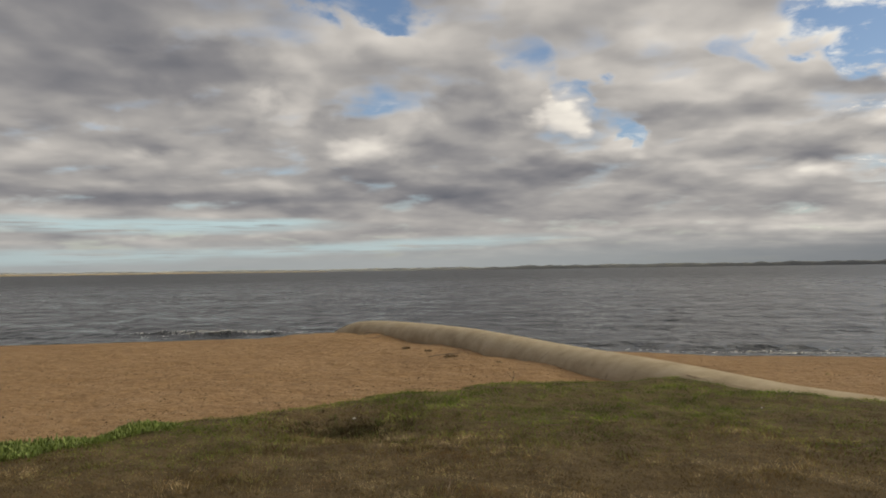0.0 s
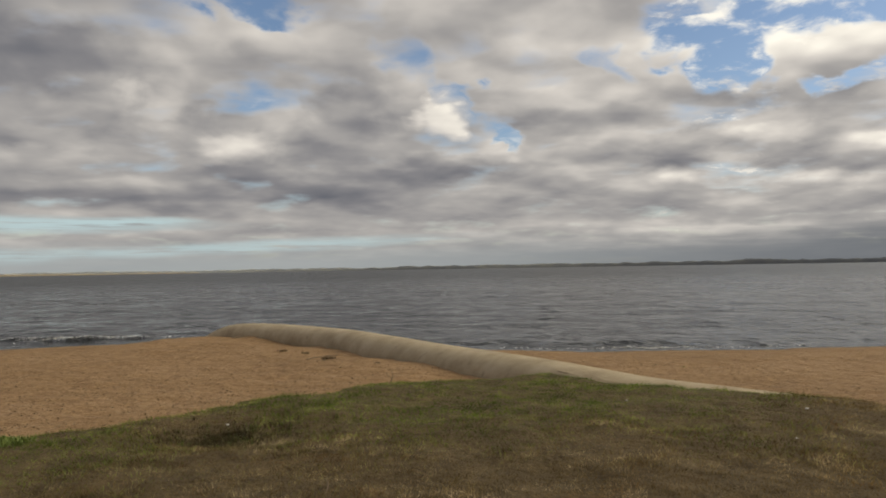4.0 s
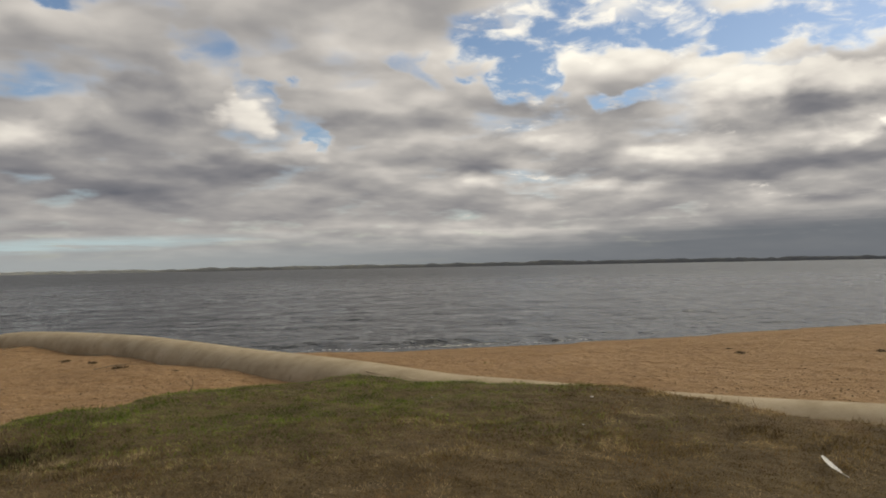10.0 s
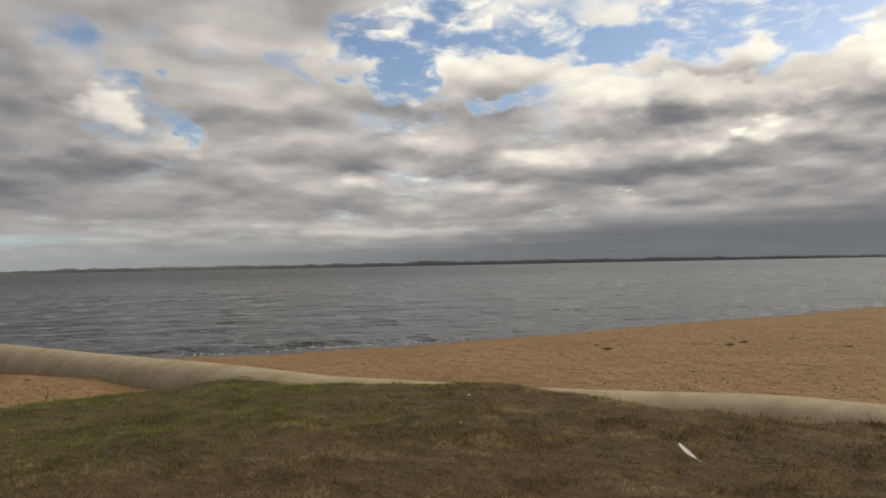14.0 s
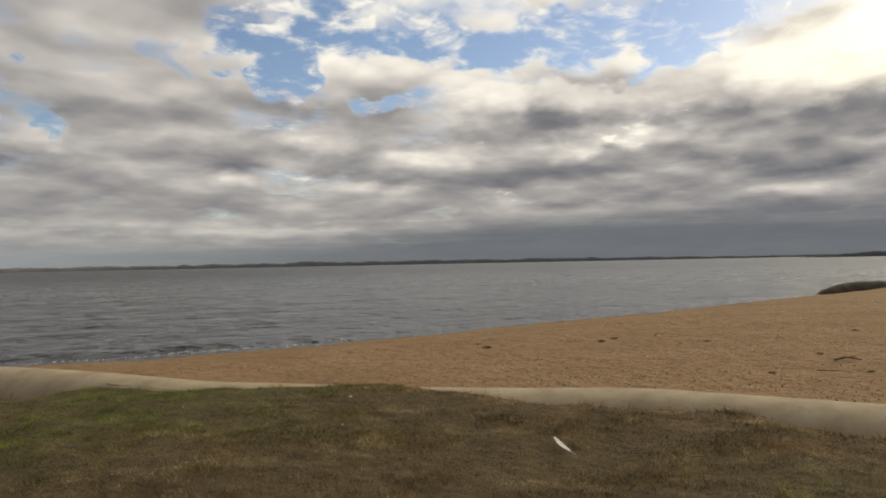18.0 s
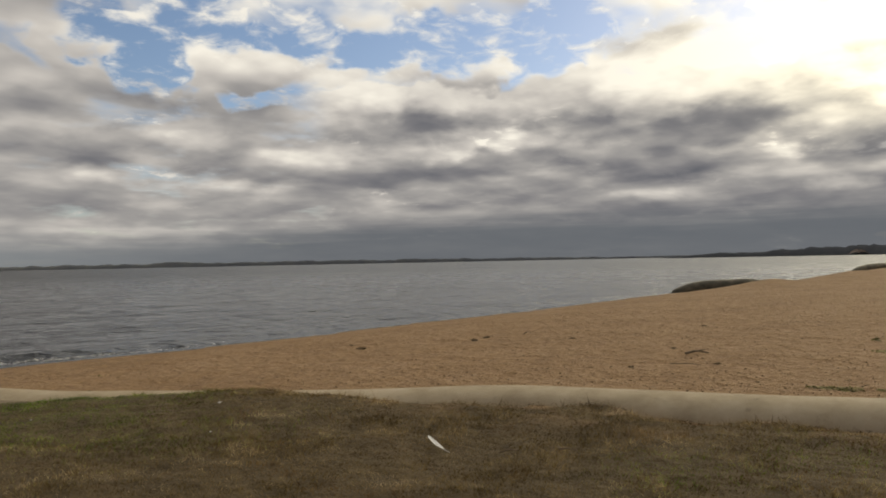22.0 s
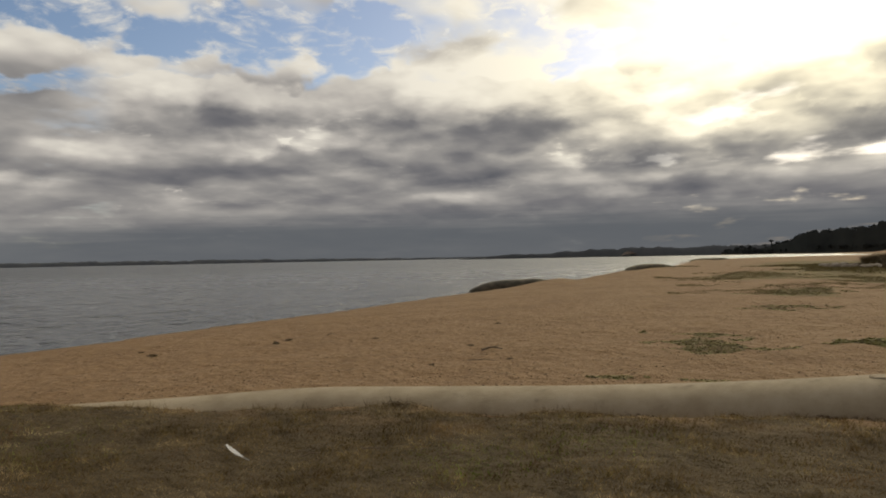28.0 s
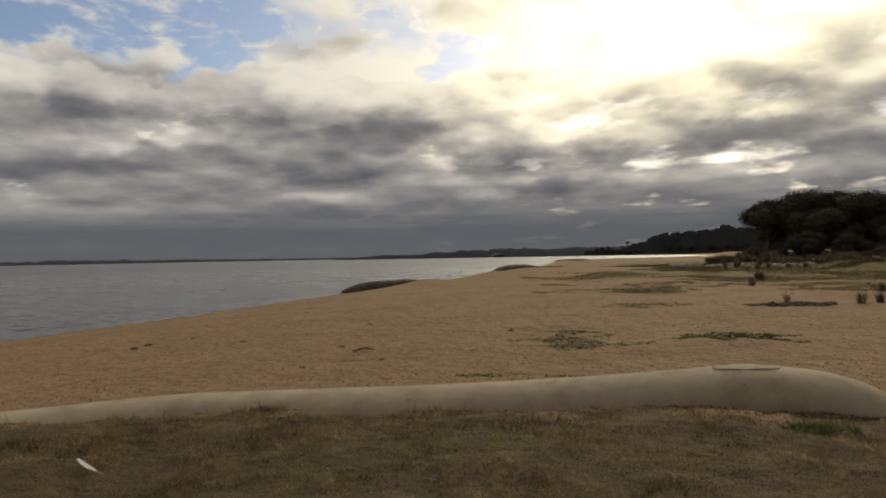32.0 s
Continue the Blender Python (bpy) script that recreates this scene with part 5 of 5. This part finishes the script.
def build_drift():
    stick([(-2.75, 23.3, 0.03), (-2.5, 23.4, 0.06), (-2.2, 23.35, 0.04)], 0.018, "short dark stick on the sand")
    stick([(-0.35, 16.3, 0.02), (0.1, 16.5, 0.08), (0.55, 16.6, 0.05)], 0.011, "forked driftwood branch on the sand", [[(0.1, 16.5, 0.05), (0.25, 16.35, 0.08), (0.35, 16.3, 0.1)], [(-0.1, 16.4, 0.03), (-0.2, 16.6, 0.07), (-0.15, 16.7, 0.1)]])
    wrack(3, 0.1, 16.45, 0.16, "tangle of dark weed round a driftwood branch")
    stick([(0.98, 10.85, 0.0), (1.03, 10.85, 0.1), (1.02, 10.86, 0.2)], 0.008, "thin bent twig standing at the lawn's edge", [[(1.01, 10.85, 0.08), (0.95, 10.84, 0.13), (0.93, 10.84, 0.19)]])
    for i, (x, y, q) in enumerate(((15.55, 10.7, 0.17), (16.15, 10.72, 0.16), (16.15, 8.2, 0.12), (14.45, 5.1, 0.12), (-1.0, 19.2, 0.16), (-0.4, 18.3, 0.14), (1.1, 15.1, 0.1), (13.0, 12.3, 0.18), (13.5, 13.1, 0.1), (20.3, 6.3, 0.14), (12.6, 3.7, 0.1), (11.8, 4.9, 0.1))):
        wrack(20 + i, x, y, q * 0.75)
    stick([(13.85, 4.65, 0.02), (14.0, 4.5, 0.04), (14.12, 4.3, 0.02)], 0.025, "grey driftwood piece on the sand", [[(14.0, 4.5, 0.04), (14.05, 4.4, 0.07), (14.08, 4.35, 0.08)]])
    stick([(17.2, 10.2, 0.02), (17.24, 10.1, 0.06), (17.3, 10.02, 0.03)], 0.012, "thin pale stick on the sand")
    stick([(12.3, 4.4, 0.01), (12.36, 4.1, 0.02), (12.35, 3.9, 0.01)], 0.008, "thin dark stick on the sand")
    stick([(5.53, 2.96, 0.03), (5.58, 2.9, 0.035), (5.62, 2.83, 0.03)], 0.009, "short dark twig in the lawn")
    stick([(1.05, 7.45, 0.03), (1.12, 7.42, 0.035), (1.2, 7.42, 0.03)], 0.006, "short dark twig in the lawn")
    stick([(0.0, 5.2, 0.0), (0.03, 5.28, 0.05), (0.02, 5.36, 0.1)], 0.005, "short dark twig in the lawn")
    stick([(5.2, 3.35, 0.02), (5.24, 3.28, 0.03), (5.3, 3.22, 0.02)], 0.007, "short dark twig in the lawn")
    # scraps in the grass
    rng = np.random.RandomState(3)
    for x, y, q in ((-1.05, 8.42, 0.02), (4.25, 6.03, 0.013), (5.1, 7.05, 0.022), (3.6, 8.3, 0.01)):
        ob = tagged(new("paper_scrap"), "small white crumpled scrap lying in the lawn", "litter")
        v, f = lump(rng, (0, 0, q * 0.4), (q, q * 0.6, q * 0.35), int(q * 1000))
        me = mesh_of("paper_scrap", v, f, PAPER, False)
        ob.data = None
        part("crumple", me, ob)
        ob.location = (x, y, ground_at(x, y) + 0.02)


def build_rocks():
    """Pale stone blocks of a low revetment at the back of the beach."""
    rng = np.random.RandomState(9)
    kinds = []
    for i in range(5):
        v, f = lump(rng, (0, 0, 0.18), (0.55, 0.42, 0.36), 90 + i)
        v = np.sign(v) * np.abs(v) ** 0.8
        kinds.append(mesh_of("rock", v, f, STONE, False))
    for i in range(210):
        a = rng.uniform(96.0, 112.5)
        r = np.interp(a, [97, 101, 105, 109, 113], [93, 89, 84, 78, 74]) + rng.uniform(-9, 3)
        x, y, _ = polar(a, r, 0)
        ob = new("rock", kinds[i % 5])
        k = rng.uniform(0.32, 0.75) + 0.35 * rng.uniform(0, 1) ** 4
        ob.location, ob.rotation_euler, ob.scale = (x, y, ground_at(x, y) - 0.05), (0, 0, rng.uniform(0, 6.28)), (k, k * rng.uniform(0.7, 1.3), k * rng.uniform(0.6, 1.0))
        tagged(ob, "pale weathered limestone block at the back of the beach", "rock", "revetment rocks")


def build_litter():
    """Crumbs of shell, bark and weed all over the dry sand."""
    rng = np.random.RandomState(23)
    n = 46000
    a, r = np.radians(rng.uniform(-35, 112, n)), np.exp(rng.uniform(math.log(8.5), math.log(45), n))
    x, y = r * np.sin(a), r * np.cos(a)
    cover, _ = grass_cover(x, y)
    s = up_beach(x, y)
    band = 0.65 * step(s, 7, 14) + 0.25
    keep = (cover < 0.1) & (s > 1.5) & (rng.uniform(0, 1, n) < band + 0.6 * rough_noise(x, y, 2.0, 3, 3))
    c = np.stack([x, y, terrain(x, y) + 0.008], 1)[keep]
    v, f = leaf_quads(rng, c, 0.016, 0.7, 2.2)
    tagged(new("beach_crumbs", mesh_of("beach_crumbs", v, f, WRACK, False)), "crumbs of bark, shell and dry weed on the sand", "debris", kind="stuff")


build_drift()
build_rocks()
build_litter()


def build_foot_litter():
    """Dead grass, bark and twigs caught along the foot of the tube beside the lawn."""
    rng = np.random.RandomState(63)
    p = smooth_path(TUBE, 1400)[760:1340]
    i = rng.randint(0, len(p) - 1, 9000)
    run = p[i + 1] - p[i]
    away = np.stack([run[:, 1], -run[:, 0]], 1)
    away /= np.linalg.norm(away, axis=1)[:, None]
    off = 0.62 + np.abs(rng.normal(0, 0.14, len(i)))
    x, y = p[i, 0] + away[:, 0] * off, p[i, 1] + away[:, 1] * off
    keep = (rough_noise(x, y, 0.7, 4, 91, 0.65) > 0.06) & (np.hypot(x, y) < 10.5)
    x, y = x[keep], y[keep]
    c = np.stack([x, y, terrain(x, y) + rng.uniform(0.0, 0.035, len(x))], 1)
    v, f = leaf_quads(rng, c, 0.012, 0.4, 4.0)
    tagged(new("dead_grass", mesh_of("dead_grass", v, f, WRACK, False)), "dead grass and bark caught at the foot of the textile tube", "debris", kind="stuff")


build_foot_litter()


def build_foam():
    """Broken foam where wavelets run out on the sand."""
    rng = np.random.RandomState(41)
    x = np.concatenate([rng.normal(10.2, 0.8, 260), rng.uniform(5.5, 15, 160), rng.normal(-8.6, 1.3, 420), rng.normal(-10.5, 1.1, 260)])
    off = np.concatenate([rng.normal(0.15, 0.14, 260), rng.normal(0.05, 0.08, 160), 1.45 + rng.normal(0, 0.1, 420), 2.65 + rng.normal(0, 0.1, 260)])
    off[420:840] += 0.35 * rough_noise(x[420:840], x[420:840] * 0 - 8.6, 2.2, 2, 12)
    off[840:] += 0.35 * rough_noise(x[840:], x[840:] * 0 - 10.5, 2.2, 2, 12)
    y = np.interp(x, SHORE_X, SHORE_Y) + off
    c = np.stack([x, y, np.maximum(terrain(x, y), WATER + waves(x, y, 0.3)) + 0.02], 1)
    v, f = leaf_quads(rng, c, 0.05, 0.92, 2.6)
    tagged(new("foam", mesh_of("foam", v, f, FOAM, False)), "thin white foam at the edge of the lake", "foam", kind="stuff")


FOAM = make_plain("foam", [(0.3, (0.45, 0.44, 0.42)), (0.7, (0.68, 0.67, 0.65))], 9.0, 0.7, 0, 0.5)
build_foam()
